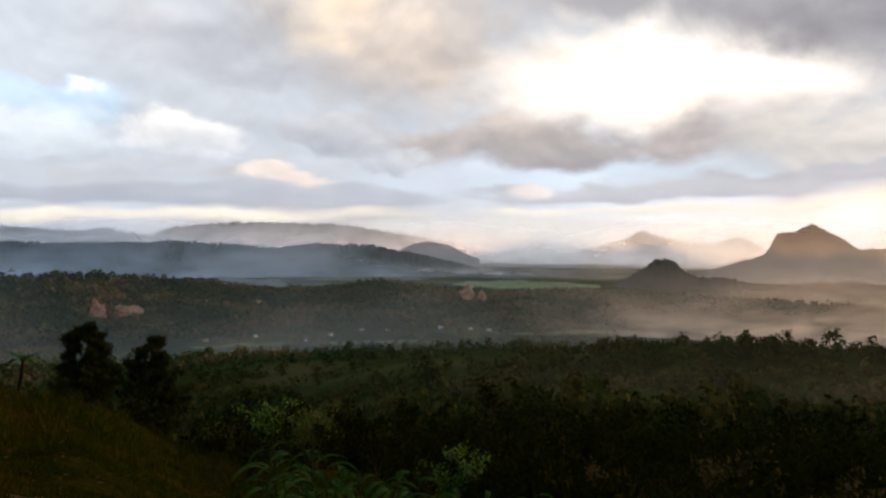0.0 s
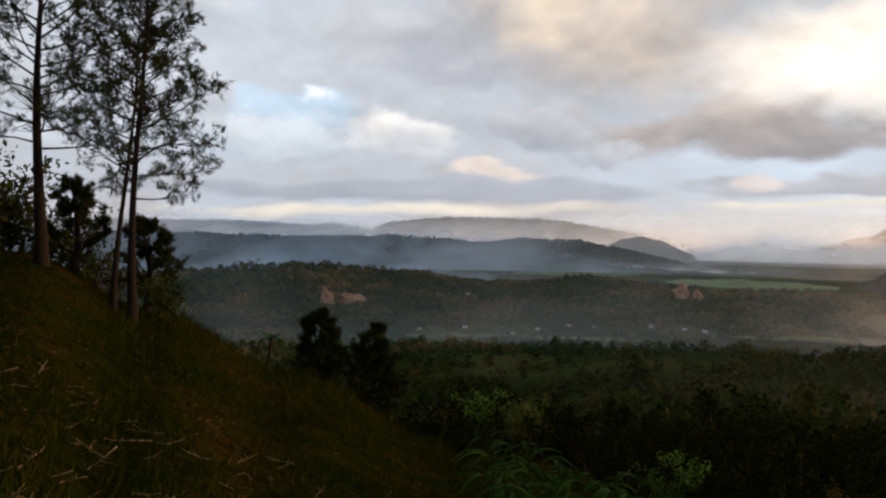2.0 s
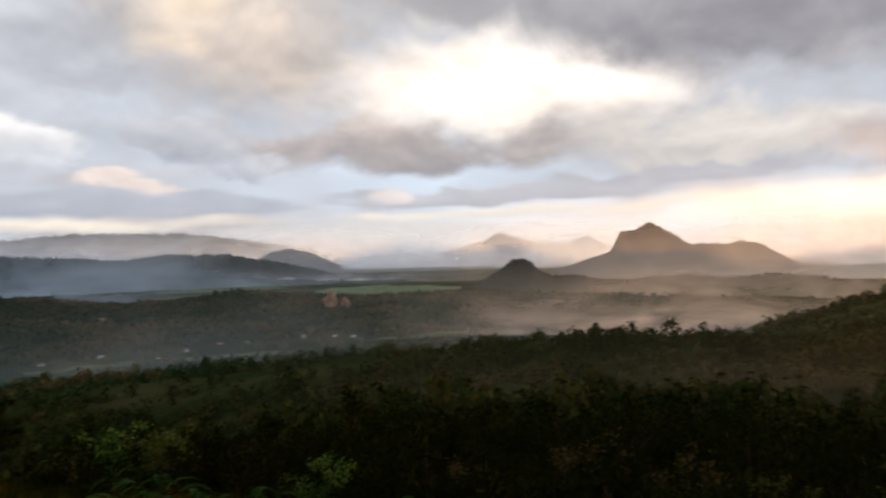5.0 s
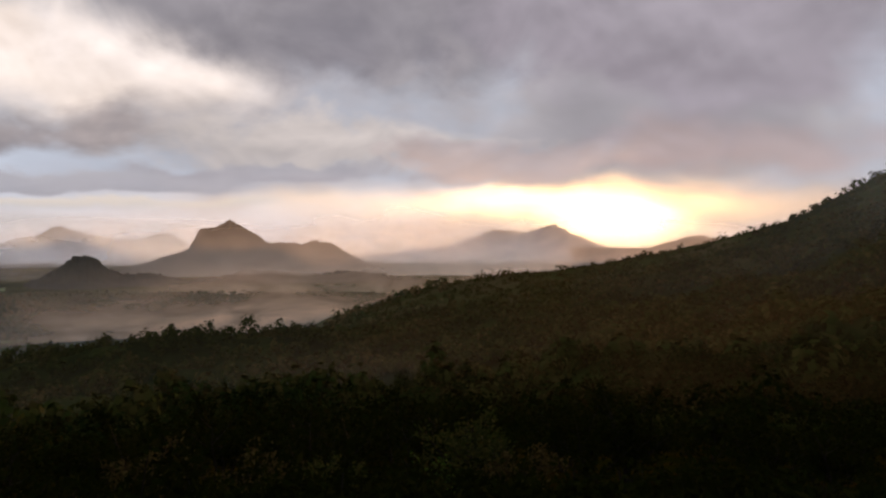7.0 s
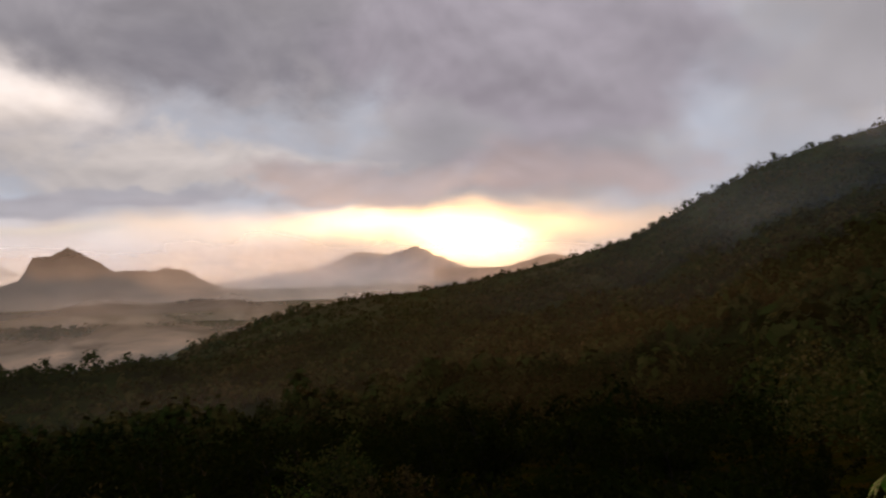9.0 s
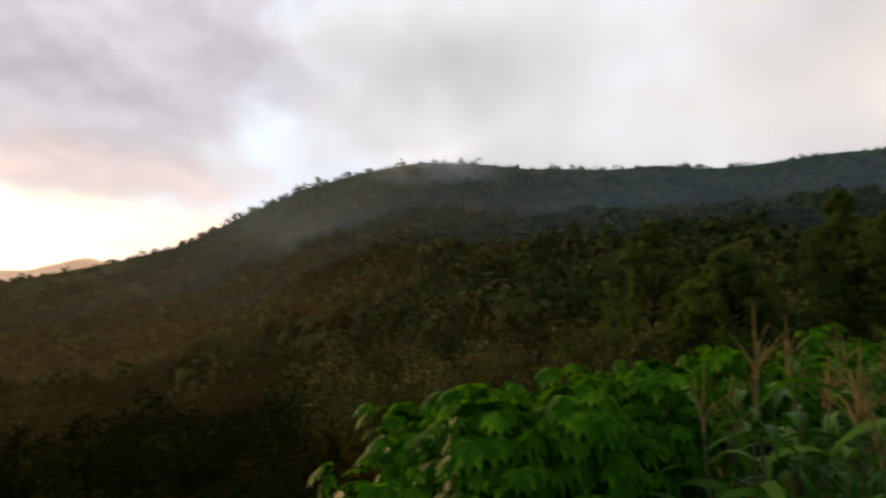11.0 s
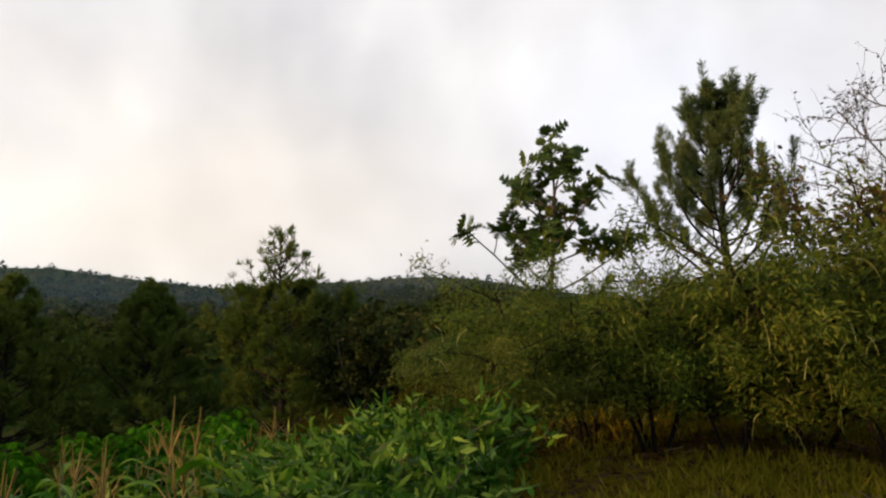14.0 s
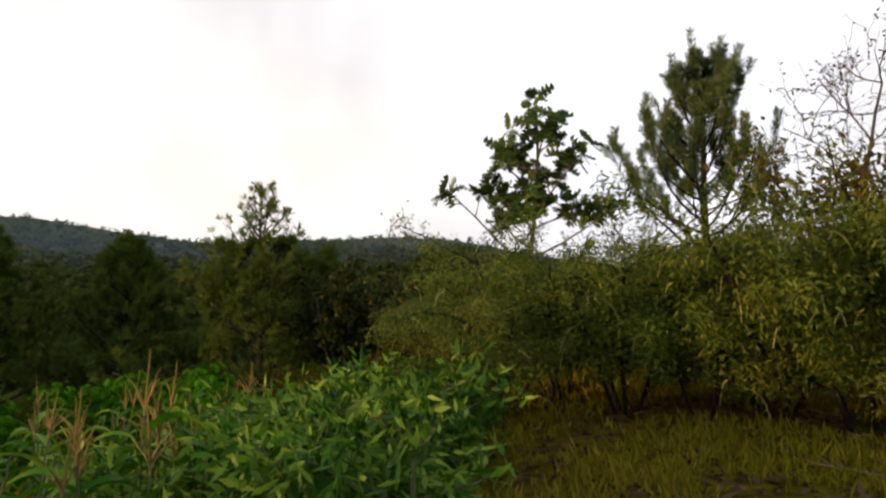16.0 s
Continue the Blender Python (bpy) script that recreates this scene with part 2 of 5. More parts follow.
# ---------------------------------------------------------------- materials
def material(name, rough=0.8, metal=0.0, spec=0.3):
    m = bpy.data.materials.new(name)
    m.use_nodes = True
    t = m.node_tree
    b = t.nodes["Principled BSDF"]
    b.inputs["Roughness"].default_value, b.inputs["Metallic"].default_value = rough, metal
    b.inputs["Specular IOR Level"].default_value = spec
    return m, t, b


def noise_at(t, scale, detail=6, rough=0.6, space="Object", dist=0.0):
    co = t.nodes.new("ShaderNodeTexCoord")
    n = nd(t, "ShaderNodeTexNoise", _2=scale, _3=detail, _4=rough, _8=dist)
    t.links.new(co.outputs[space], n.inputs[0])
    return n.outputs[0]


def bumped(t, b, height, strength=0.5, distance=0.05):
    n = t.nodes.new("ShaderNodeBump")
    n.inputs["Strength"].default_value, n.inputs["Distance"].default_value = strength, distance
    t.links.new(height, n.inputs["Height"])
    t.links.new(n.outputs[0], b.inputs["Normal"])


def tinted(m, spread):
    """Lets a leaf material differ a little from plant to plant."""
    t = m.node_tree
    b = t.nodes["Principled BSDF"]
    link = b.inputs["Base Color"].links[0]
    src = link.from_socket
    info = t.nodes.new("ShaderNodeObjectInfo")
    hsv = t.nodes.new("ShaderNodeHueSaturation")
    t.links.new(mth(t, "ADD", 1.0 - spread, mth(t, "MULTIPLY", info.outputs["Random"], spread * 2)), hsv.inputs["Value"])
    t.links.new(mth(t, "ADD", 0.485, mth(t, "MULTIPLY", info.outputs["Random"], 0.03)), hsv.inputs["Hue"])
    t.links.new(src, hsv.inputs["Color"])
    t.links.new(hsv.outputs[0], b.inputs["Base Color"])
    return m


def foliage(name, dark, mid, light, rough=0.55, through_light=0.25, per="island", patches=0.0, gloss=0.06, vary=0.55, stops=(0.2, 0.52, 0.85)):
    """Leaves: hue varies leaf by leaf, with larger drifts of tone over the plant."""
    m, t, b = material(name, rough, spec=gloss)
    if per == "island":
        g = t.nodes.new("ShaderNodeNewGeometry")
        rnd = g.outputs["Random Per Island"]
    else:
        g = t.nodes.new("ShaderNodeObjectInfo")
        rnd = g.outputs["Random"]
    f = mth(t, "ADD", mth(t, "MULTIPLY", rnd, vary), mth(t, "MULTIPLY", noise_at(t, patches or 0.8, 4), 1.05 - vary))
    c = ramp(t, f, ((stops[0], dark), (stops[1], mid), (stops[2], light)))
    t.links.new(c, b.inputs["Base Color"])
    tr = t.nodes.new("ShaderNodeBsdfTranslucent")
    t.links.new(c, tr.inputs[0])
    mx = nd(t, "ShaderNodeMixShader", _0=through_light)
    t.links.new(b.outputs[0], mx.inputs[1])
    t.links.new(tr.outputs[0], mx.inputs[2])
    t.links.new(mx.outputs[0], t.nodes["Material Output"].inputs[0])
    return m


def bark(name, a, c, scale=9.0):
    m, t, b = material(name, 0.9, spec=0.15)
    n = noise_at(t, scale, 8, 0.7, dist=0.6)
    t.links.new(ramp(t, n, ((0.3, a), (0.7, c))), b.inputs["Base Color"])
    bumped(t, b, n, 0.8, 0.03)
    return m


def woodland(name, dark, mid, light, scale):
    """A far wooded slope: mottled crowns, clearings and fine relief."""
    m, t, b = material(name, 0.95, spec=0.1)
    n1, n2 = noise_at(t, scale, 8, 0.65), noise_at(t, scale * 0.16, 5, 0.6)
    f = mth(t, "ADD", mth(t, "MULTIPLY", n1, 0.55), mth(t, "MULTIPLY", n2, 0.45))
    t.links.new(ramp(t, f, ((0.36, dark), (0.5, mid), (0.64, light))), b.inputs["Base Color"])
    bumped(t, b, n1, 0.45, 0.4 / scale)
    return m


def ground_material():
    m, t, b = material("grassy_soil", 0.95, spec=0.0)
    n1, n2, n3 = noise_at(t, 0.35, 8, 0.65), noise_at(t, 5.0, 8, 0.7), noise_at(t, 0.006, 6, 0.6)
    # c1 is soil with shade painted in, c3 the same soil painted lit
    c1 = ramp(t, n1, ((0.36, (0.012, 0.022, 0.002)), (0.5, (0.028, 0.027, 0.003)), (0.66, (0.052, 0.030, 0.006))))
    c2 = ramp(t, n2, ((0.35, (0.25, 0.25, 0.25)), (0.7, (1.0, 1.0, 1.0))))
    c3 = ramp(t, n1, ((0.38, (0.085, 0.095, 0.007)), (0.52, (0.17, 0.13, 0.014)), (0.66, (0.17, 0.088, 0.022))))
    pos = t.nodes.new("ShaderNodeTexCoord")
    axes = t.nodes.new("ShaderNodeSeparateXYZ")
    t.links.new(pos.outputs["Object"], axes.inputs[0])
    # mask from the shaded front slope to the lit ground under the shrubs
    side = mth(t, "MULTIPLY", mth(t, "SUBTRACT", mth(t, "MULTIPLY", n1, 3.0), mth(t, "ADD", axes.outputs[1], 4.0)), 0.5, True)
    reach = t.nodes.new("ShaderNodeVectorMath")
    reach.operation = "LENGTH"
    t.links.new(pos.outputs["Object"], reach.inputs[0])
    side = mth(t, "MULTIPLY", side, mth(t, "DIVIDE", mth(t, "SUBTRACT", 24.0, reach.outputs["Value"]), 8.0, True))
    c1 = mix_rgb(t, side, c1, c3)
    near = mix_rgb(t, 1.0, c1, c2, "MULTIPLY")
    far = ramp(t, n3, ((0.4, (0.020, 0.032, 0.010)), (0.52, (0.045, 0.062, 0.018)), (0.62, (0.085, 0.080, 0.035))))
    co = t.nodes.new("ShaderNodeTexCoord")
    ln = t.nodes.new("ShaderNodeVectorMath")
    ln.operation = "LENGTH"
    t.links.new(co.outputs["Object"], ln.inputs[0])
    mead = ramp(t, noise_at(t, 0.03, 6, 0.6), ((0.38, (0.009, 0.016, 0.004)), (0.52, (0.020, 0.034, 0.008)), (0.66, (0.045, 0.052, 0.014))))
    near = mix_rgb(t, mth(t, "DIVIDE", mth(t, "SUBTRACT", ln.outputs["Value"], 60.0), 50.0, True), near, mead)
    f = mth(t, "DIVIDE", mth(t, "SUBTRACT", ln.outputs["Value"], 420.0), 300.0, True)
    t.links.new(mix_rgb(t, f, near, far), b.inputs["Base Color"])
    bumped(t, b, n2, 0.6, 0.06)
    return m


def mist_material(name, thick, low, high, scale, heart, streak, sunward, colour=(0.70, 0.84, 1.0), lift=0.0):
    """Thin evening mist: both sides scatter in full, denser near its foot, drifting in streaks."""
    m = bpy.data.materials.new(name)
    m.use_nodes = True
    t = m.node_tree
    t.nodes.clear()
    co = t.nodes.new("ShaderNodeTexCoord")
    sep = t.nodes.new("ShaderNodeSeparateXYZ")
    t.links.new(co.outputs["Object"], sep.inputs[0])
    mp = t.nodes.new("ShaderNodeMapping")
    mp.inputs[3].default_value = (1, 1, streak)
    t.links.new(co.outputs["Object"], mp.inputs[0])
    n = nd(t, "ShaderNodeTexNoise", _2=scale, _3=5, _4=0.55, _8=0.4)
    t.links.new(mp.outputs[0], n.inputs[0])
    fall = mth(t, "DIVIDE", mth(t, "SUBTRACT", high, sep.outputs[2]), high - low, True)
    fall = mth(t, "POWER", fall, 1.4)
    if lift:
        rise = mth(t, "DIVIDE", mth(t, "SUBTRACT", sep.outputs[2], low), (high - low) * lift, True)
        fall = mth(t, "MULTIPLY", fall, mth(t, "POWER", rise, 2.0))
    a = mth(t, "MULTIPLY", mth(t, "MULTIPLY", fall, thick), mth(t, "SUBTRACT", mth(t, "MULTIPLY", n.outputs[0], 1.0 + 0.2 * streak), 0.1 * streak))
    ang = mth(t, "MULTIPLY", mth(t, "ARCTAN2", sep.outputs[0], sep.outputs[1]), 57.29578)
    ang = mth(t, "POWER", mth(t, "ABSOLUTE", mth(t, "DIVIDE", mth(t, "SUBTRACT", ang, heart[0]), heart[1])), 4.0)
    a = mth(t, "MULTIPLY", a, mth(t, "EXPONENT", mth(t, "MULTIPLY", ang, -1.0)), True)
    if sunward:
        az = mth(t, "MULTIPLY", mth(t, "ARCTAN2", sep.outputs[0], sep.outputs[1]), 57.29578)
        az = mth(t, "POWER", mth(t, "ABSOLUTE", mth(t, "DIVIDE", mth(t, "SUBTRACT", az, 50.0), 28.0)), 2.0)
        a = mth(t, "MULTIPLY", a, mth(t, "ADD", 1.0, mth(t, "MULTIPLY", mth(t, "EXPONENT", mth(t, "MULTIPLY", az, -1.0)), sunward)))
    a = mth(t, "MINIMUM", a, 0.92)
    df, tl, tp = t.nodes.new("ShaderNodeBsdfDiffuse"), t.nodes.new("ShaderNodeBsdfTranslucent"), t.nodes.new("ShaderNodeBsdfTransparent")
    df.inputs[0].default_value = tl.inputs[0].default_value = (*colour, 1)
    # diffuse and translucent added in full, so the mist is painted twice as bright
    half, mx = t.nodes.new("ShaderNodeAddShader"), t.nodes.new("ShaderNodeMixShader")
    t.links.new(df.outputs[0], half.inputs[0])
    t.links.new(tl.outputs[0], half.inputs[1])
    t.links.new(a, mx.inputs[0])
    t.links.new(tp.outputs[0], mx.inputs[1])
    t.links.new(half.outputs[0], mx.inputs[2])
    out = t.nodes.new("ShaderNodeOutputMaterial")
    t.links.new(mx.outputs[0], out.inputs[0])
    return m


M_GROUND = ground_material()
M_FARHILL = woodland("distant_hill", (0.012, 0.020, 0.016), (0.024, 0.034, 0.026), (0.045, 0.050, 0.034), 0.02)
M_CROWN = foliage("wood_crowns", (0.016, 0.030, 0.006), (0.036, 0.052, 0.012), (0.085, 0.072, 0.022), 0.8, 0.04, patches=0.03, gloss=0.0, vary=0.16, stops=(0.34, 0.50, 0.68))
# the crowns of M_CROWN at about half tone, shade painted into the leaves
M_SHADEWOOD = foliage("shaded_wood_crowns", (0.009, 0.017, 0.004), (0.020, 0.029, 0.007), (0.050, 0.043, 0.013), 0.8, 0.04, patches=0.04, gloss=0.0, vary=0.16, stops=(0.34, 0.50, 0.68))
M_SCRUB = foliage("olive_scrub", (0.018, 0.030, 0.005), (0.044, 0.054, 0.011), (0.105, 0.080, 0.022), 0.8, 0.1, patches=0.10, gloss=0.02, vary=0.2, stops=(0.34, 0.50, 0.66))
# paler than M_CROWN: haze and warm sunlit patches are painted into the crowns
M_FARWOOD = foliage("hazed_wood_crowns", (0.030, 0.060, 0.022), (0.056, 0.082, 0.030), (0.16, 0.125, 0.055), 0.9, 0.05, patches=0.007, gloss=0.0, vary=0.12, stops=(0.40, 0.50, 0.64))


# ---------------------------------------------------------------- lie of the land
RINGS = (4, 10, 25, 60, 150, 400, 900)
LAND = {  # azimuth: height of the ground at each of the distances above
    -150: (0.3, 1.2, 3, 7, 16, 30, 40),
    -105: (0.5, 1.6, 5, 12, 26, 50, 50),
    -62: (0.6, 1.6, 4.6, 9, 12, 0, -60),
    -46: (0.05, 0.1, 0.9, -4, -40, -100, -138),
    -37: (-0.3, -0.7, -1.1, -14, -55, -106, -140),
    -27: (-0.6, -1.5, -3.4, -20, -58, -108, -140),
    -14: (-0.9, -2.3, -6.0, -20, -54, -106, -140),
    10: (-1.2, -3.2, -8.0, -18, -42, -82, -138),
    45: (-1.3, -3.4, -8.0, -17, -39, -74, -128),
    75: (-1.1, -3.0, -7.0, -15, -30, -50, -60),
    97: (-0.6, -1.8, -5.0, -10, -17, -20, -20),
    122: (-0.4, -0.8, -2.0, -5, -8, -6, -10),
    145: (-0.2, -0.4, -0.8, -1, 2, 10, 10),
    170: (0.35, 1.15, 2.2, 5, 12, 24, 30),
}
_az = np.array(sorted(LAND), float)
_hz = np.array([[0.0, *LAND[a], -143.0 if -60 < a < 76 else LAND[a][-1]] for a in sorted(LAND)])
_lr = np.log(np.array((1.0, *RINGS, 1600.0)))


def smooth(f):
    return f * f * (3 - 2 * f)


def land(x, y):
    """Height of the bare land, without the hills."""
    x, y = np.asarray(x, float), np.asarray(y, float)
    r, az = np.hypot(x, y), np.degrees(np.arctan2(x, y))
    az = (az + 150.0) % 360.0 - 150.0
    a = np.append(_az, 210.0)
    h = np.vstack((_hz, _hz[:1]))
    i = np.clip(np.searchsorted(a, az, side="right") - 1, 0, len(a) - 2)
    f = smooth((az - a[i]) / (a[i + 1] - a[i]))
    l = np.log(np.clip(r, 1.0, 1599.0))
    j = np.clip(np.searchsorted(_lr, l, side="right") - 1, 0, len(_lr) - 2)
    g = (np.exp(l) - np.exp(_lr[j])) / (np.exp(_lr[j + 1]) - np.exp(_lr[j]))
    z = (h[i, j] * (1 - f) + h[i + 1, j] * f) * (1 - g) + (h[i, j + 1] * (1 - f) + h[i + 1, j + 1] * f) * g
    return z * np.clip(r / 1.5, 0, 1)


def waves(x, y, size, seed=0.0, octaves=4):
    """Soft rolling unevenness, about -1 to 1."""
    out, amp = np.zeros(np.shape(x)), 1.0
    for k in range(octaves):
        s = size / 1.93 ** k
        a = seed * 1.7 + k * 2.1
        out = out + amp * np.sin((x * math.cos(a) + y * math.sin(a)) / s * 6.283 + 3 * np.sin((y * math.cos(a * 1.3) - x * math.sin(a * 1.3)) / s * 2.9 + a))
        amp *= 0.55
    return out / 2.0


# hills: distance of the crest, depth of the front and back slopes, crest as (azimuth, elevation)
HILLS = {
    "slope": (800, 640, 500, ((36, -9), (38, -7), (42.6, -5.3), (45, -4.3), (49.6, -3.5), (56.6, -2.5), (63.4, -1.2), (67.7, -0.35), (71.8, 0.75), (74.2, 1.6), (79, 4.35), (83.6, 6.75), (88.2, 8.4), (92.7, 9.4), (97, 9.45), (102.5, 8.85), (112, 9.3), (116, 8.9), (123.5, 9.7), (133, 10.4), (140.4, 9.65), (146, 9.55), (154, 10.05), (160, 10.65), (165, 10.35), (171, 9.25), (180, 7.5), (200, 6), (215, 4))),
    "knoll": (430, 190, 240, ((8, -11), (16, -9.0), (21.4, -8.2), (24, -7.6), (27, -7.35), (31.4, -7.5), (37.6, -8.0), (45, -8.3), (52, -11))),
    "ridge": (1500, 420, 450, ((-60, -3.0), (-37, -3.3), (-31, -2.6), (-24.5, -2.55), (-16.2, -3.4), (-11.5, -4.2), (-7, -3.85), (-2.9, -3.4), (1, -3.9), (6, -4.55), (12, -4.5), (16, -4.25), (21, -4.7), (25, -5.4), (29, -6.6), (34, -8.2), (40, -10))),
}


TREETOPS = {"slope": 2.8, "knoll": 6.0, "ridge": 10.0}


def _crest(pts, az):
    a, e = np.array(pts, float).T
    return np.interp(az, a, e, left=-20, right=-20)


def hill_height(name, x, y):
    r0, wf, wb, pts = HILLS[name]
    r, az = np.hypot(x, y), np.degrees(np.arctan2(x, y))
    az = (az + 100.0) % 360.0 - 100.0
    top = EYE + r0 * np.tan(np.radians(_crest(pts, az))) - TREETOPS[name]
    f = np.where(r < r0, 1 - (r0 - r) / wf, 1 - (r - r0) / wb)
    f = np.clip(f, 0, 1)
    f = f ** 1.15 * (1 - 0.12 * np.sin(f * 3.14159))
    b = land(x, y)
    return np.where(f > 0, b + np.maximum(top - b, 0) * f, b)


def terrain(x, y):
    x, y = np.asarray(x, float), np.asarray(y, float)
    r = np.hypot(x, y)
    z = land(x, y)
    for k in HILLS:
        z = np.maximum(z, hill_height(k, x, y))
    z = z + waves(x, y, 260, 1.0) * np.clip((r - 120) / 400, 0, 1) * 3.0 * np.where(r > 1950, 0.4, 1)
    z = z + waves(x, y, 340, 5.0, 4) * np.clip((r - 1000) / 150, 0, 1) * np.clip((1480 - r) / 120, 0, 1) * 13.0
    z = z + waves(x, y, 85, 7.0, 3) * np.clip((r - 90) / 120, 0, 1) * np.clip((640 - r) / 120, 0, 1) * 6.0
    return z + waves(x, y, 4.5, 2.0, 3) * 0.06 * np.clip(r / 8, 0, 1)


def at(az, r, dz=0.0):
    """The point of the ground at an azimuth and a distance."""
    x, y = r * math.sin(radians(az)), r * math.cos(radians(az))
    return Vector((x, y, float(terrain(x, y)) + dz))


# ---------------------------------------------------------------- mesh helpers
def mesh_of(name, verts, faces, mat, smooth_shade=False):
    verts, faces = np.asarray(verts, np.float32), np.asarray(faces, np.int32)
    me = bpy.data.meshes.new(name)
    n = faces.shape[1]
    me.vertices.add(len(verts))
    me.vertices.foreach_set("co", verts.ravel())
    me.loops.add(faces.size)
    me.loops.foreach_set("vertex_index", faces.ravel())
    me.polygons.add(len(faces))
    me.polygons.foreach_set("loop_start", np.arange(0, faces.size, n, dtype=np.int32))
    if smooth_shade:
        me.polygons.foreach_set("use_smooth", np.ones(len(faces), bool))
    me.materials.append(mat)
    me.update(calc_edges=True)
    me.validate()
    return me


def grid_faces(n, m, wrap=False):
    i, j = np.meshgrid(np.arange(n - 1), np.arange(m if wrap else m - 1), indexing="ij")
    k = (j + 1) % m
    return np.stack((i * m + j, i * m + k, (i + 1) * m + k, (i + 1) * m + j), -1).reshape(-1, 4)


def build_ground():
    rs = np.concatenate(([0.02], np.geomspace(0.5, 4900, 200)))
    az = np.radians(np.arange(0, 360, 0.72))
    R, A = np.meshgrid(rs, az, indexing="ij")
    x, y = R * np.sin(A), R * np.cos(A)
    z = terrain(x, y)
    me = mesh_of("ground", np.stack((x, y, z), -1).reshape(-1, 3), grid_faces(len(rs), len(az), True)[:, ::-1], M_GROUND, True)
    tagged(new("ground", me), "grassy hillside falling away into a wide green valley", "ground", kind="structure")


def far_hill(name, label, r0, depth, pts, mat, rough=0.12, seed=0.0, base=-150.0, front=1.0):
    """One distant hill or range: a crest with slopes before and behind it."""
    a0, a1 = pts[0][0], pts[-1][0]
    az = np.arange(a0, a1 + 0.01, 0.10)
    a, e = np.array(pts, float).T
    el = np.interp(az, a, e)
    jag = np.random.default_rng(int(seed * 10) + 3).normal(0, 1, len(az) + 4)
    el = el + (np.convolve(jag, np.ones(3) / 3, "valid")[:len(az)] + 0.5 * jag[:len(az)]) * (0.035 if r0 < 3500 else 0.02)
    s = np.concatenate((np.linspace(-1, 0, 15), np.linspace(0, 1, 6)[1:]))
    S, A = np.meshgrid(s, az, indexing="ij")
    R = r0 + depth * np.where(S < 0, S * front, S)
    x, y = R * np.sin(np.radians(A)), R * np.cos(np.radians(A))
    top = EYE + r0 * np.tan(np.radians(el))
    f = (1 - np.abs(S)) ** 1.25
    gully = waves(A * 60, R * 1.0, 190, seed, 5) * 0.10 + waves(A * 60, R, 45, seed + 3, 3) * 0.04
    z = base + (top - base)[None, :] * np.clip(f + gully * (1 - f) * f * 3.0, 0, 1.2)
    z = z + rough * r0 * 0.0175 * waves(A * 60, R, 38, seed + 5, 4) * f
    me = mesh_of(name, np.stack((x, y, z), -1).reshape(-1, 3), grid_faces(len(s), len(az))[:, ::-1], mat, True)
    return tagged(new(name, me), label, "hill", kind="structure")


build_ground()
far_hill("hill_range_dark", "long low forested range in blue evening haze", 3000, 420, ((-70, -0.4), (-55, -0.1), (-45, -0.3), (-37, -0.2), (-27, -0.47), (-18, -0.36), (-11.4, -0.86), (-8.6, -0.5), (-3.7, -0.62), (-0.2, -1.26), (3.6, -2.1), (6, -2.7)), M_FARHILL, 0.13, 1.0)
far_hill("hill_range_far", "pale distant mountain range under the cloud", 4350, 350, ((-75, 0.5), (-50, 0.8), (-36.8, 0.7), (-32, 0.72), (-27, 0.5), (-25.4, 0.4), (-24, 0.66), (-22.5, 0.3), (-20.8, 0.1), (-19.4, 0.72), (-14.7, 1.18), (-6.8, 1.1), (-4.5, 0.8), (1.1, -0.1), (4.4, -0.7), (7, -1.6)), M_FARHILL, 0.12, 2.0)
far_hill("hill_low", "low hazy hill standing in the plain", 3700, 200, ((-3.0, -1.8), (-0.5, -0.55), (1.0, -0.25), (2.6, -0.6), (5.2, -1.8)), M_FARHILL, 0.03, 2.5)
far_hill("mountain_pale", "pale far peaks on the horizon", 4500, 250, ((12.6, -1.7), (14.0, -0.85), (15.7, -0.38), (17.1, 0.0), (17.9, 0.5), (18.5, 0.62), (19.0, 0.35), (20.1, 0.08), (22.0, -0.34), (23.7, -0.4), (24.7, 0.02), (25.3, 0.18), (26.0, -0.1), (26.7, -0.5), (27.8, -1.0), (29.5, -1.7)), M_FARHILL, 0.04, 3.0)
far_hill("hill_cone", "small steep cone-shaped wooded hill", 2300, 230, ((12, -4.4), (15.6, -3.68), (17.0, -3.15), (18.4, -2.35), (19.2, -1.72), (19.4, -1.6), (20.0, -1.56), (20.8, -1.72), (21.1, -2.1), (21.5, -2.5), (22.5, -2.92), (24.7, -2.95), (29, -4.0)), M_FARHILL, 0.12, 4.0, front=1.3)
far_hill("mountain_peak", "sharp-peaked mountain with a cliffed shoulder", 2900, 300, ((20, -3.2), (23.5, -2.3), (26.0, -1.5), (27.2, -1.12), (27.6, -0.4), (28.0, 0.44), (28.5, 0.52), (29.2, 0.56), (29.6, 0.86), (30.25, 1.24), (30.9, 0.82), (31.9, 0.25), (33.3, -0.66), (34.2, -0.62), (34.9, -0.58), (35.8, -0.74), (36.3, -0.55), (36.8, -0.43), (37.3, -0.56), (38.0, -0.52), (38.6, -0.9), (39.2, -1.3), (41.3, -2.35), (42.6, -2.6), (46.9, -3.19), (52, -3.5)), M_FARHILL, 0.05, 5.0)
far_hill("hill_foot", "low dark wooded foothills below the sharp peak", 2260, 190, ((20, -4.4), (24, -3.9), (27, -3.55), (30, -3.2), (33, -3.0), (36, -3.3), (39, -2.9), (42, -3.1), (45, -3.6), (49, -4.2), (54, -4.8)), M_FARHILL, 0.10, 8.0)
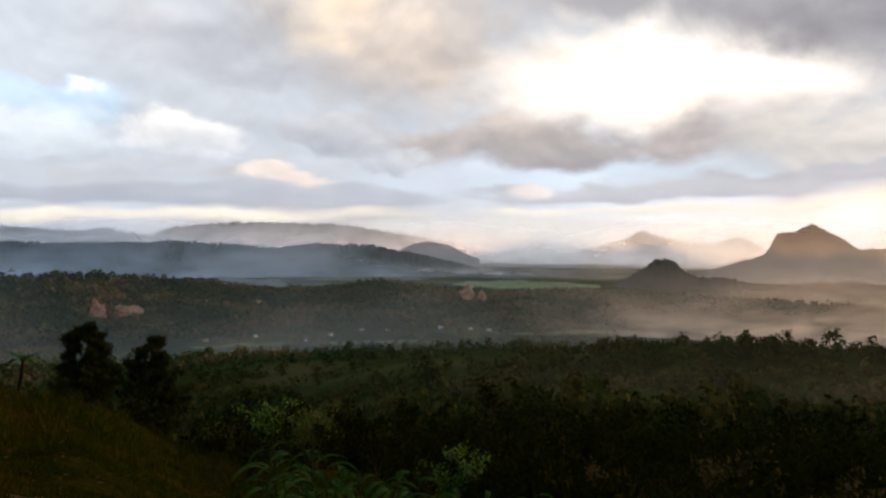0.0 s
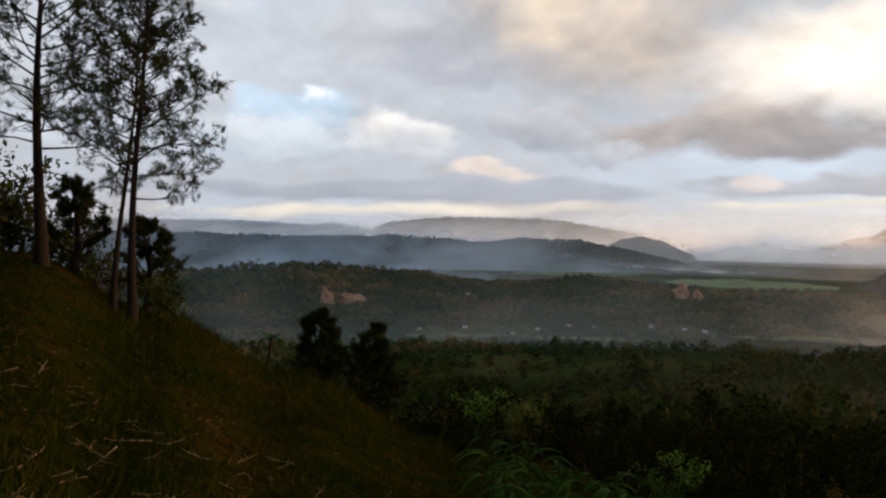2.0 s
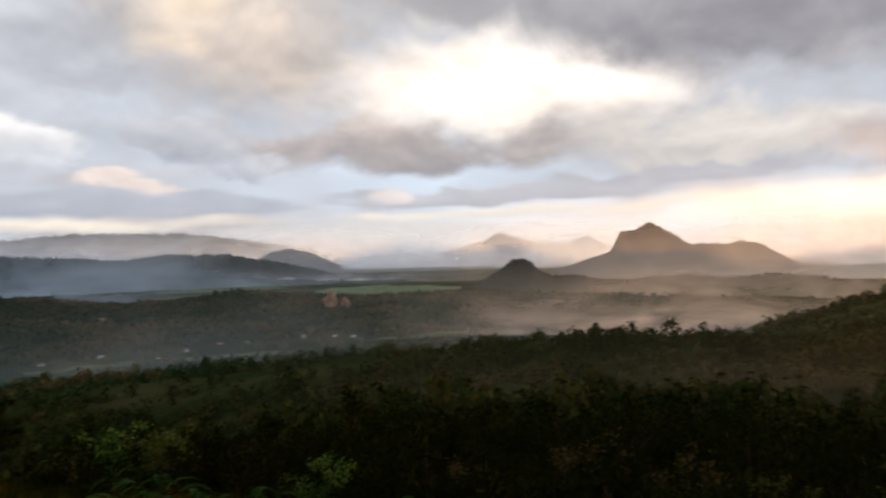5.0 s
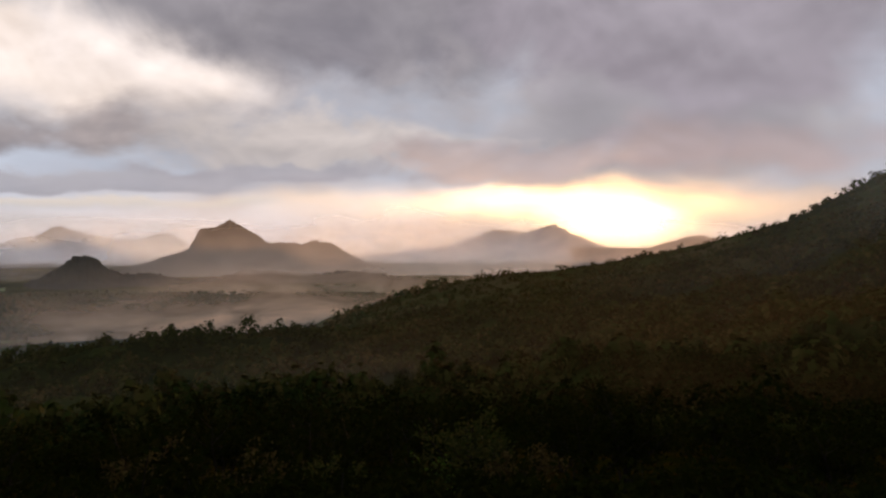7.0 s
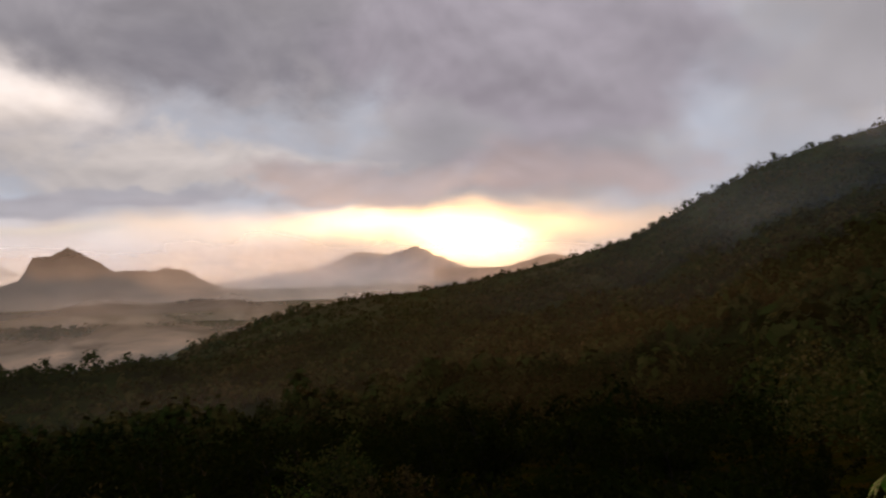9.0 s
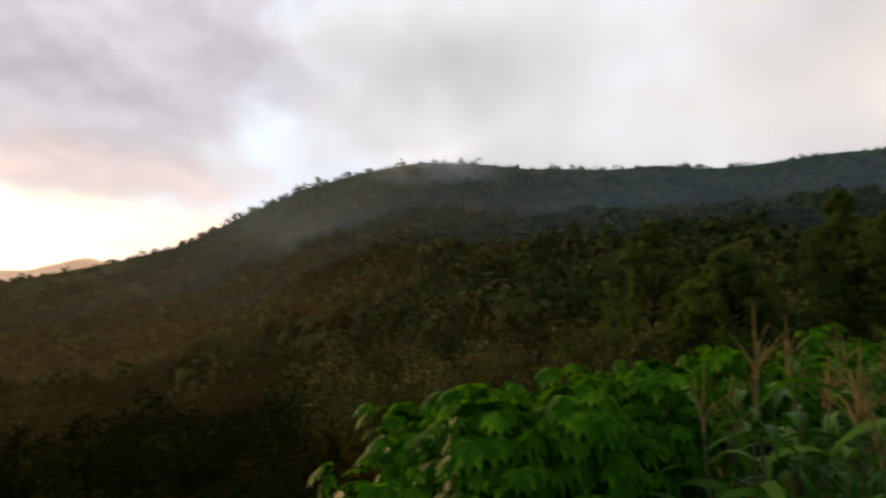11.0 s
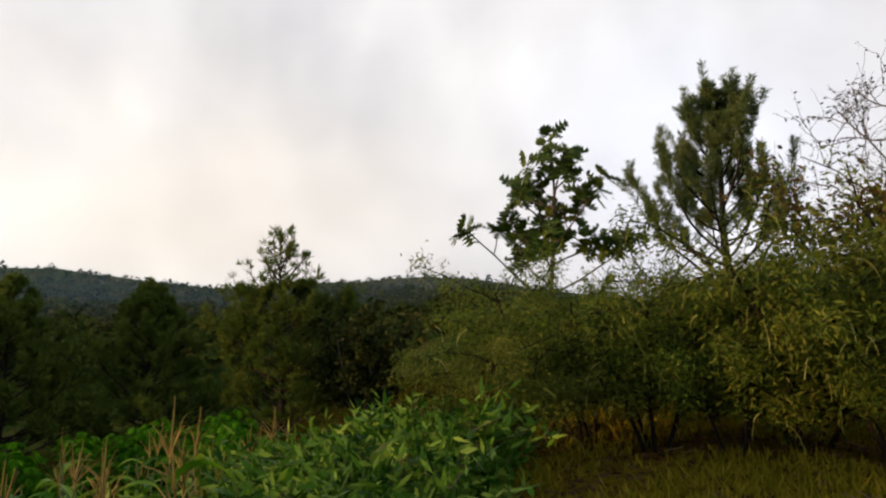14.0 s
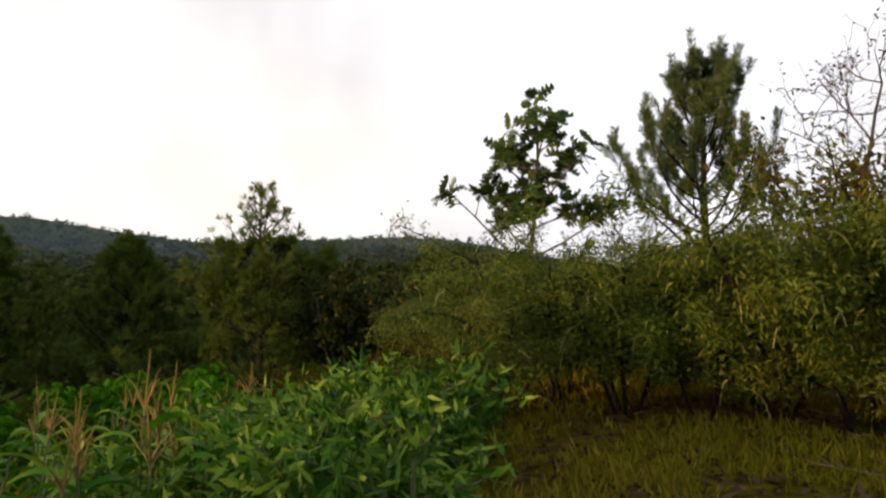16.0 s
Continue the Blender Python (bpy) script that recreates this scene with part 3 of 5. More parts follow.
far_hill("mountain_sunlit", "hazy twin mountain in front of the setting sun", 4300, 330, ((38, -2.0), (41.2, -1.7), (44.9, -1.25), (46.0, -0.9), (48.7, -0.75), (51.7, 0.55), (54.3, 0.26), (56.5, 0.98), (58.2, 0.16), (61.2, -1.1), (66, -1.6)), M_FARHILL, 0.07, 6.0)
far_hill("hill_knob", "dark round hilltop behind the wooded slope", 3700, 200, ((61, -1.8), (64, -0.9), (67.5, 0.1), (70, -0.3), (74, -1.2)), M_FARHILL, 0.04, 7.0)


# mist tints with the light's colour in them: cool sky blue, sunset warmth
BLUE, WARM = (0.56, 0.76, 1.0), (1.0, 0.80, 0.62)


def mist(label, r0, a0, a1, low, high, thick, scale, wander, seed, streak=5.0, sunward=0.0, tint=BLUE, lift=0.0):
    """A drifting bank of mist, a thin wandering sheet across the valley."""
    az = np.arange(a0, a1 + 0.01, 1.0)
    s = np.linspace(0, 1, 9)
    S, A = np.meshgrid(s, az, indexing="ij")
    R = r0 + 0.05 * wander * waves(A * 10, S * 30, 160, seed, 1) + 40 * S
    z = low + (high - low) * S
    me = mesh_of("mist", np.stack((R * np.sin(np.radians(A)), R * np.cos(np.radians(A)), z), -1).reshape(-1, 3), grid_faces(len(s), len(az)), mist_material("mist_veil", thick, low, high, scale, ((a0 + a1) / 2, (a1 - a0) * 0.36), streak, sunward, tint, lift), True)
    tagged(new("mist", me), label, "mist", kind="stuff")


# tinted sheets imitate the haze that the air gains with distance
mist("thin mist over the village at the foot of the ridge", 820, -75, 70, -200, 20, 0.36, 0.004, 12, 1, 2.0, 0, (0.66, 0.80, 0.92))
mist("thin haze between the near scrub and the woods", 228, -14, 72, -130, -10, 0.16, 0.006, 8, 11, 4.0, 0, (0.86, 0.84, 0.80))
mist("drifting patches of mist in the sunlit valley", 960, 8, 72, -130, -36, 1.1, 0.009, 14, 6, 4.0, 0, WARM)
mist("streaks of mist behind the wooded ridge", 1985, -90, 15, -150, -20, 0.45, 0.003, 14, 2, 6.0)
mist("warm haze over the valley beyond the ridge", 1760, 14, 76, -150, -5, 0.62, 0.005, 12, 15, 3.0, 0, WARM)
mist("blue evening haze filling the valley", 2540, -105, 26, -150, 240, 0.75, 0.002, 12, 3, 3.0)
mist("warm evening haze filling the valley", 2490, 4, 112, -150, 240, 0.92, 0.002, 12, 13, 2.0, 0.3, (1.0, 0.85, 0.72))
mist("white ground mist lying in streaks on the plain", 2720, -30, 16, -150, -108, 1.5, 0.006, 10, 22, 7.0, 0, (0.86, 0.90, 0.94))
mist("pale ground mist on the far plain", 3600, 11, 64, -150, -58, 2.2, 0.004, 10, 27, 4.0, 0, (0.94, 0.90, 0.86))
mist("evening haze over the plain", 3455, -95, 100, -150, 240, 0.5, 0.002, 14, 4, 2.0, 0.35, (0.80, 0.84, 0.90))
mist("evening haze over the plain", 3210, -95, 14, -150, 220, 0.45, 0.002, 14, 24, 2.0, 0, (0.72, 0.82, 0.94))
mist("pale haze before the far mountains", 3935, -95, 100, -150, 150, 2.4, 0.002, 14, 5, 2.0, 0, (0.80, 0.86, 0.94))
# the next two sheets are added to imitate lens glare from the low sun
mist("warm sheet for the sun's glare below the setting sun", 205, 30, 112, -75, 40, 0.05, 0.006, 6, 7, 2.0, 0, (1.0, 0.66, 0.36))
mist("warm sheet for the sun's glare over the near scrub", 80, 36, 118, -30, 14, 0.022, 0.02, 4, 17, 2.0, 0, (1.0, 0.66, 0.36))
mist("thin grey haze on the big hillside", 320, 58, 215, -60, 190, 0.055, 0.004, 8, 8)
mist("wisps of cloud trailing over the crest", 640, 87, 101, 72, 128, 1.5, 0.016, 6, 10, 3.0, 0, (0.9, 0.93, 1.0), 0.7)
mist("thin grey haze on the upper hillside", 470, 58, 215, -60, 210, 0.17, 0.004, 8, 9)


# ---------------------------------------------------------------- building blocks
def part(name, me, parent, label="", kind=""):
    ob = new(name, me)
    ob.parent = parent
    if label:
        ob["label"] = label
    if kind:
        ob["kind"] = kind
    return ob


def thing(name, label, category, group=""):
    return tagged(new(name), label, category, group)


def unit(v):
    return v / np.maximum(np.linalg.norm(v, axis=-1, keepdims=True), 1e-9)


def blades(base, way, side, length, width, belly=0.45):
    """Leaf-shaped quads: base, two edges, tip."""
    n = len(base)
    L, W = np.broadcast_to(length, n)[:, None], np.broadcast_to(width, n)[:, None]
    way, side = unit(way), unit(np.cross(way, side))
    mid = base + way * L * belly
    v = np.stack((base, mid + side * W * 0.5, base + way * L, mid - side * W * 0.5), 1)
    return v.reshape(-1, 3), np.arange(4 * n).reshape(-1, 4)


def join(pieces):
    vs, fs, k = [], [], 0
    for v, f in pieces:
        vs.append(v)
        fs.append(np.asarray(f) + k)
        k += len(v)
    return np.concatenate(vs), np.concatenate(fs)


def tube(pts, radii, sides=6):
    pts, radii = np.asarray(pts, float), np.asarray(radii, float)
    d = unit(np.gradient(pts, axis=0))
    ref = np.where(np.abs(d[:, 2:3]) > 0.9, np.array([[1.0, 0, 0]]), np.array([[0, 0, 1.0]]))
    a = unit(np.cross(d, ref))
    b = np.cross(d, a)
    th = np.linspace(0, 2 * np.pi, sides, endpoint=False)
    v = pts[:, None] + radii[:, None, None] * (a[:, None] * np.cos(th)[None, :, None] + b[:, None] * np.sin(th)[None, :, None])
    return v.reshape(-1, 3), grid_faces(len(pts), sides, True)


def bend(rng, p, way, length, n, rise, wob):
    """A limb's line: it sets out along way and curves up (rise) and about (wob)."""
    pts, q, w = [np.array(p, float)], np.array(p, float), unit(np.array(way, float))
    for _ in range(n):
        w = unit(w + np.array((0, 0, rise / n)) + rng.normal(0, wob, 3))
        q = q + w * length / n
        pts.append(q)
    return np.array(pts)


M_PINE = foliage("pine_needles", (0.007, 0.013, 0.004), (0.020, 0.032, 0.007), (0.052, 0.054, 0.012), 0.7, 0.15, patches=0.7)
M_PINE_Y = foliage("young_pine_needles", (0.028, 0.054, 0.008), (0.066, 0.102, 0.015), (0.125, 0.140, 0.028), 0.7, 0.3, patches=0.6, vary=0.25)
M_PINE_T = foliage("tall_pine_needles", (0.034, 0.062, 0.020), (0.080, 0.120, 0.040), (0.150, 0.180, 0.065), 0.6, 0.25, patches=0.9, vary=0.3)
# far darker than real leaves: the slope's deep shade is put into the colour
M_BUSH = foliage("shaded_bush_leaves", (0.005, 0.010, 0.0015), (0.013, 0.018, 0.003), (0.036, 0.027, 0.006), 0.8, 0.06, patches=0.14, gloss=0.0, vary=0.32)
M_ACACIA = foliage("narrow_acacia_leaves", (0.024, 0.050, 0.006), (0.062, 0.104, 0.013), (0.148, 0.172, 0.027), 0.5, 0.32, patches=1.5, gloss=0.07, vary=0.35, stops=(0.3, 0.5, 0.75))
tinted(M_ACACIA, 0.16)
M_CATKIN = foliage("yellow_flower_spikes", (0.12, 0.16, 0.035), (0.19, 0.22, 0.06), (0.28, 0.30, 0.11), 0.6, 0.3)
M_BREAD = foliage("glossy_lobed_leaves", (0.014, 0.034, 0.006), (0.035, 0.066, 0.010), (0.095, 0.135, 0.022), 0.5, 0.25, gloss=0.1)
M_CASSAVA = foliage("cassava_leaves", (0.012, 0.068, 0.002), (0.032, 0.135, 0.003), (0.085, 0.24, 0.009), 0.6, 0.4, patches=1.5, gloss=0.05)
M_CORN = foliage("maize_leaves", (0.013, 0.066, 0.002), (0.050, 0.165, 0.007), (0.165, 0.285, 0.028), 0.45, 0.3, per="object", gloss=0.08)
# dimmed copy of M_CORN, the front slope's shade is in the colour
M_CORN_D = foliage("dim_young_maize_leaves", (0.006, 0.024, 0.002), (0.014, 0.048, 0.003), (0.050, 0.10, 0.012), 0.6, 0.25, per="object", gloss=0.03)
M_TASSEL = foliage("dry_tassels", (0.12, 0.10, 0.028), (0.20, 0.16, 0.048), (0.32, 0.26, 0.095), 0.8, 0.3)
M_HERB = foliage("herb_leaves", (0.008, 0.040, 0.003), (0.046, 0.130, 0.009), (0.19, 0.30, 0.042), 0.5, 0.3, patches=1.6, gloss=0.1, vary=0.4, stops=(0.3, 0.5, 0.75))
# grass in two tones: shade in M_GRASS's colour, brighter light in M_LAWN's
M_GRASS = foliage("shaded_grass_blades", (0.009, 0.019, 0.0015), (0.021, 0.029, 0.0025), (0.048, 0.040, 0.005), 0.8, 0.2, patches=0.4, gloss=0.0)
M_LAWN = foliage("lit_grass_blades", (0.085, 0.100, 0.006), (0.165, 0.150, 0.010), (0.28, 0.21, 0.026), 0.8, 0.3, patches=0.5, gloss=0.0)
M_DRY = foliage("dry_leaf_litter", (0.030, 0.018, 0.008), (0.060, 0.036, 0.016), (0.12, 0.078, 0.042), 0.85, 0.1)
M_RUSSET = foliage("russet_dry_leaves", (0.026, 0.021, 0.008), (0.055, 0.045, 0.016), (0.10, 0.082, 0.03), 0.8, 0.15, patches=1.0, gloss=0.0)
M_BARK = bark("pine_bark", (0.006, 0.005, 0.004), (0.024, 0.018, 0.013))
M_BARKMID = bark("dark_grey_bark", (0.030, 0.026, 0.022), (0.085, 0.075, 0.062), 14.0)
M_STALK = bark("green_stalks", (0.05, 0.075, 0.025), (0.11, 0.12, 0.05), 20.0)
# M_STALK again with the shade painted in
M_STALK_D = bark("shaded_green_stalks", (0.010, 0.018, 0.004), (0.022, 0.032, 0.008), 20.0)
M_STRAW = bark("pale_dry_sticks", (0.11, 0.075, 0.04), (0.30, 0.22, 0.13), 25.0)


# ---------------------------------------------------------------- woods
def card_woods(name, label, r0, r1, a0, a1, count, size, cards, card, seed, keep=None, mat=None, sit=0.62, sink=0.0, loose=0.20):
    """Woods of leafy crowns: each crown a loose shell of leaf clumps, of many sizes."""
    rng = np.random.default_rng(seed)
    r = np.sqrt(rng.uniform(r0 ** 2, r1 ** 2, count))
    az = np.radians(rng.uniform(a0, a1, count))
    x, y = r * np.sin(az), r * np.cos(az)
    ok = np.ones(count, bool) if keep is None else keep(x, y, r, np.degrees(az))
    x, y = x[ok], y[ok]
    n = len(x)
    z = terrain(x, y) - sink * np.clip((np.hypot(x, y) - 600) / 120, 0, 1)
    sc = size * np.exp(rng.normal(0, 0.28, n)).clip(0.5, 1.7)
    tall = rng.uniform(0.8, 1.35, n)
    d = unit(rng.normal(0, 1, (n, cards, 3)) + np.array((0, 0, 0.35)))
    lump = 0.72 + 0.28 * np.sin(d[..., 0] * 4.1 + rng.uniform(0, 6, (n, 1))) * np.sin(d[..., 1] * 3.7 + d[..., 2] * 2.9 + rng.uniform(0, 6, (n, 1)))
    c = d * (lump * rng.uniform(0.75, 1.05, (n, cards)))[..., None] * sc[:, None, None]
    c[..., 2] *= tall[:, None]
    c += np.stack((x, y, z + sc * tall * sit), -1)[:, None]
    nor = unit(d + rng.normal(0, loose, d.shape))
    a = unit(np.cross(nor, rng.normal(0, 1, d.shape)))
    b = np.cross(nor, a)
    s = (sc[:, None] * card * rng.uniform(0.6, 1.35, (n, cards)))[..., None]
    q = np.stack((c - a * s, c - b * s * 0.7 + nor * s * 0.15, c + a * s, c + b * s * 0.7 - nor * s * 0.1), 2).reshape(-1, 3)
    ob = new(name, mesh_of(name, q, np.arange(len(q)).reshape(-1, 4), mat or M_CROWN))
    return tagged(ob, label, "woods", kind="stuff")


def flank(az, el):
    """Distance at which the line of sight meets the ridge's flank."""
    r = np.linspace(700, 1900, 1200)
    z = terrain(r * math.sin(radians(az)), r * math.cos(radians(az)))
    hit = np.nonzero(z > EYE + r * math.tan(radians(el)))[0]
    return float(r[hit[0]]) if len(hit) else 1300.0


# bare rock faces: azimuth, elevation, half width and half height
CLIFFS = ((-24.4, -5.9, 11, 24), (-22.3, -5.8, 25, 14), (-16.5, -5.0, 20, 4), (4.1, -5.0, 16, 22), (5.4, -5.2, 11, 16), (-13.0, -5.2, 16, 4))


def off_cliffs(x, y, r, a):
    """No trees on the rock faces or right before them."""
    ok = np.ones(len(x), bool)
    for ca, ce, w, h in CLIFFS:
        d = flank(ca, ce)
        ok &= ~((np.abs(a - ca) < np.degrees(w * 0.9 / d)) & (r > d - 2.6 * h) & (r < d + 12))
    return ok


card_woods("woods", "dark mixed woodland covering the big hillside", 270, 806, 38, 168, 11000, 4.2, 19, 0.28, 11, lambda x, y, r, a: (a < 87) | (r < 778), M_CROWN, 0.4, 3.2)
card_woods("woods", "dark woodland on the slopes below the viewpoint", 200, 430, -44, 176, 5200, 3.3, 24, 0.30, 12, lambda x, y, r, a: (waves(x, y, 95, 12.0, 3) > -0.35) | (a > 60))
# near slope trees get the shaded copy of the crown colour
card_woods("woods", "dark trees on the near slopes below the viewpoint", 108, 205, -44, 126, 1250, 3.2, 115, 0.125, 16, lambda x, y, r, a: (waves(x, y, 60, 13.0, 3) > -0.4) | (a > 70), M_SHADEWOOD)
card_woods("woods", "trees on the wooded knoll and its foot", 430, 640, -46, 50, 2100, 4.2, 26, 0.25, 13, lambda x, y, r, a: (a > 18) | (waves(x, y, 120, 9.0) > -0.25), M_CROWN)
card_woods("woods", "big spreading trees standing out of the woodland", 115, 520, -44, 120, 300, 6.0, 90, 0.17, 18, lambda x, y, r, a: (r < 330) | (a < 20), M_CROWN, 0.8)
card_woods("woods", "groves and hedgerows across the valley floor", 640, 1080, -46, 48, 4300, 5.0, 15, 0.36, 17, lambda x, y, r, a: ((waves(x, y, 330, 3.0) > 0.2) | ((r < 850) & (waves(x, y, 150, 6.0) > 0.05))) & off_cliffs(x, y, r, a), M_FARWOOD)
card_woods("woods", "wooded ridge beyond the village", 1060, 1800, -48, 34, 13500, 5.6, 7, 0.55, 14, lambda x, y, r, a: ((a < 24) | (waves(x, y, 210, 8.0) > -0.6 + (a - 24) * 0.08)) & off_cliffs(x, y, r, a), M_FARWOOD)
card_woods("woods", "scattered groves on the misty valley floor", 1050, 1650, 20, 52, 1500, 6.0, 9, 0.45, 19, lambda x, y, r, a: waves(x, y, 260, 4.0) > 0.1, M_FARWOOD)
# scrub left of the olive scrub wears the leaf colour with shade in it
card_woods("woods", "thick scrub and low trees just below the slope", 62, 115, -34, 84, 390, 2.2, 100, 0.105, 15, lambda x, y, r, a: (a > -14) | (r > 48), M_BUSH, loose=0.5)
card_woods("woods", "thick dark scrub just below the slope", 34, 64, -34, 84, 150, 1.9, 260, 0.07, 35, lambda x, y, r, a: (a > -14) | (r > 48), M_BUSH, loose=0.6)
card_woods("woods", "olive scrub and low trees beyond the maize", 66, 118, 82, 124, 170, 2.6, 170, 0.085, 25, None, M_SCRUB, loose=0.6)
card_woods("woods", "olive scrub behind the maize", 30, 68, 82, 120, 95, 2.0, 300, 0.065, 45, lambda x, y, r, a: a < 117 + waves(x, y, 40, 2.0) * 3, M_SCRUB, loose=0.7)


# ---------------------------------------------------------------- pines
def pine(seed, height, start, reach, limbs, tufts, needles=11, nlen=0.24, nwid=0.022, up=0.55, taper=0.7, lean=(0, 0), girth=0.14, mat=None, label="", group="", bare_top=False, cone=1.0, loose=0.05, limb_girth=1.0, category="pine tree", name="pine_tree"):
    """A pine: bare lower stem, upswept limbs with twigs, tufts of long needles."""
    rng = np.random.default_rng(seed)
    ob = thing(name, label, category, group)
    k = np.linspace(0, 1, 12)
    stem = np.stack((lean[0] * k ** 1.3 + 0.10 * np.sin(k * 5 + seed), lean[1] * k ** 1.3 + 0.08 * np.cos(k * 4 + seed) - 0.08, k * height), 1)
    stem[0, 2] = -0.5
    trunk = part("trunk", mesh_of("trunk", *tube(stem, girth * (1 - 0.86 * k) * (1 + 0.5 * np.exp(-k * 18)), 8), M_BARK, True), ob)
    tips, ways = [], []
    for i in range(limbs):
        h = start + (0.985 - start) * ((i + rng.uniform(0, 0.9)) / limbs) ** 0.9
        p = np.array([np.interp(h, k, stem[:, q]) for q in range(3)])
        f = (h - start) / (1 - start)
        ln = reach * ((1 - f) ** taper * cone + (1 - cone) * math.sin(math.pi * min(1, f * 0.8 + 0.25))) * rng.uniform(0.65, 1.15) + 0.18
        th = i * 2.399 + rng.uniform(-0.4, 0.4)
        way = np.array((math.cos(th), math.sin(th), 0.1 + 0.8 * f))
        line = bend(rng, p, way, ln, 6, up, 0.10)
        bits = [tube(line, np.linspace((0.028 * ln ** 0.5 + 0.012) * limb_girth, 0.008 * limb_girth, 7), 5)]
        for j in range(max(3, int(ln * 4.5))):
            u = rng.uniform(0.3, 1.0)
            q = np.array([np.interp(u, np.linspace(0, 1, 7), line[:, c]) for c in range(3)])
            tw = bend(rng, q, unit(line[-1] - line[0]) + rng.normal(0, 0.65, 3) + np.array((0, 0, 0.25)), ln * rng.uniform(0.16, 0.36) + 0.1, 3, 0.5, 0.12)
            bits.append(tube(tw, np.linspace(0.012, 0.005, 4), 5))
            for e in (tw[3], tw[2]):
                tips.append(e)
                ways.append(tw[3] - tw[1])
        tips.append(line[-1])
        ways.append(line[-1] - line[-2])
        part("limb", mesh_of("limb", *join(bits), M_BARK, True), trunk)
    tips, ways = np.array(tips), unit(np.array(ways))
    pick = rng.integers(0, len(tips), tufts)
    if bare_top:
        pick = pick[(tips[pick, 2] < 0.76 * height) | (rng.uniform(0, 1, tufts) < 0.13)]
    T = np.repeat(tips[pick] + rng.normal(0, loose, (len(pick), 3)), needles, 0)
    W = np.repeat(ways[pick], needles, 0) * 0.75 + rng.normal(0, 0.55, (len(T), 3)) + np.array((0, 0, 0.18))
    v, f = blades(T, W, rng.normal(0, 1, T.shape), nlen * rng.uniform(0.6, 1.15, len(T)), nwid, 0.5)
    part("needles", mesh_of("needles", v, f, mat or M_PINE), ob, kind="stuff")
    return ob


def put(ob, p, turn=0.0, tilt=(0.0, 0.0), size=1.0):
    ob.matrix_basis = pose(p[0], p[1], p[2], tilt[0], tilt[1], turn) @ Matrix.Diagonal((size, size, size, 1))
    return ob


put(pine(21, 9.6, 0.30, 3.3, 44, 2200, 12, 0.19, 0.017, 0.35, 0.5, (0.2, 0.0), 0.15, loose=0.075, limb_girth=0.55, cone=0.6, label="tall dark pine with bare lower trunk on the grassy slope", group="tall pines on the slope"), at(-44.6, 22), 40)
put(pine(22, 9.5, 0.33, 2.3, 44, 1750, 12, 0.19, 0.017, 0.1, 0.55, (0.25, 0.1), 0.115, loose=0.075, limb_girth=0.55, cone=0.5, label="slender tall pine with a ragged crown on the slope edge", group="tall pines on the slope"), at(-38.3, 20), 10)
put(pine(23, 8.4, 0.40, 1.9, 24, 1400, 9, 0.17, 0.020, 0.4, 0.6, (0.5, 0.3), 0.08, loose=0.075, limb_girth=0.55, cone=0.5, label="thin pine with a leaning trunk beside its taller neighbour", group="tall pines on the slope"), at(-39.5, 20.6), 0)
put(pine(24, 2.9, 0.12, 1.3, 20, 700, 12, 0.22, 0.03, 0.9, 0.7, label="young bushy pine below the tall pines", group="young pines"), at(-37.6, 24, -0.2), 0)
put(pine(25, 2.6, 0.12, 1.2, 18, 600, 12, 0.22, 0.03, 0.9, 0.7, label="young bushy pine below the tall pines", group="young pines"), at(-42.5, 25, 0.0), 70)
for a, r, h, sd in ((-24.7, 42, 0, 26), (-20.3, 44, 0, 27)):
    p = at(a, r)
    top = EYE - r * math.tan(radians(6.9 if a < -22 else 8.0))
    put(pine(sd, top - p.z, 0.10, 2.6, 46, 3600, 10, 0.34, 0.045, 0.7, 0.6, girth=0.16, label="dense dark conical pine rising from below the slope edge", group="dark pines below the slope", cone=0.8), p, a * 3)
YOUNG = (  # azimuth, distance, elevation of the top, width, dead top
    (111.6, 40, 4.0, 2.6, False), (124.6, 36, 5.9, 2.0, False), (131.0, 34, 8.5, 2.9, False), (140.0, 33, 8.5, 2.7, False), (149.6, 28, 13.1, 2.4, True), (117.5, 30, 1.6, 2.0, False))
for i, (a, r, e, wd, dead) in enumerate(YOUNG):
    p = at(a, r)
    h = EYE + r * math.tan(radians(e)) - p.z
    put(pine(40 + i, h, 0.04, wd * (1.3 if dead else 1.5), 64, 3900, 12, 0.34, 0.042, 0.4, 0.5 if dead else 0.9, girth=0.12, mat=M_PINE_Y, bare_top=dead, cone=0.55 if dead else 1.0, group="pines behind the maize field", label="bushy olive-green pine with a thin dying top" if dead else "bushy olive-green pine standing behind the maize field"), p, 50 * i)


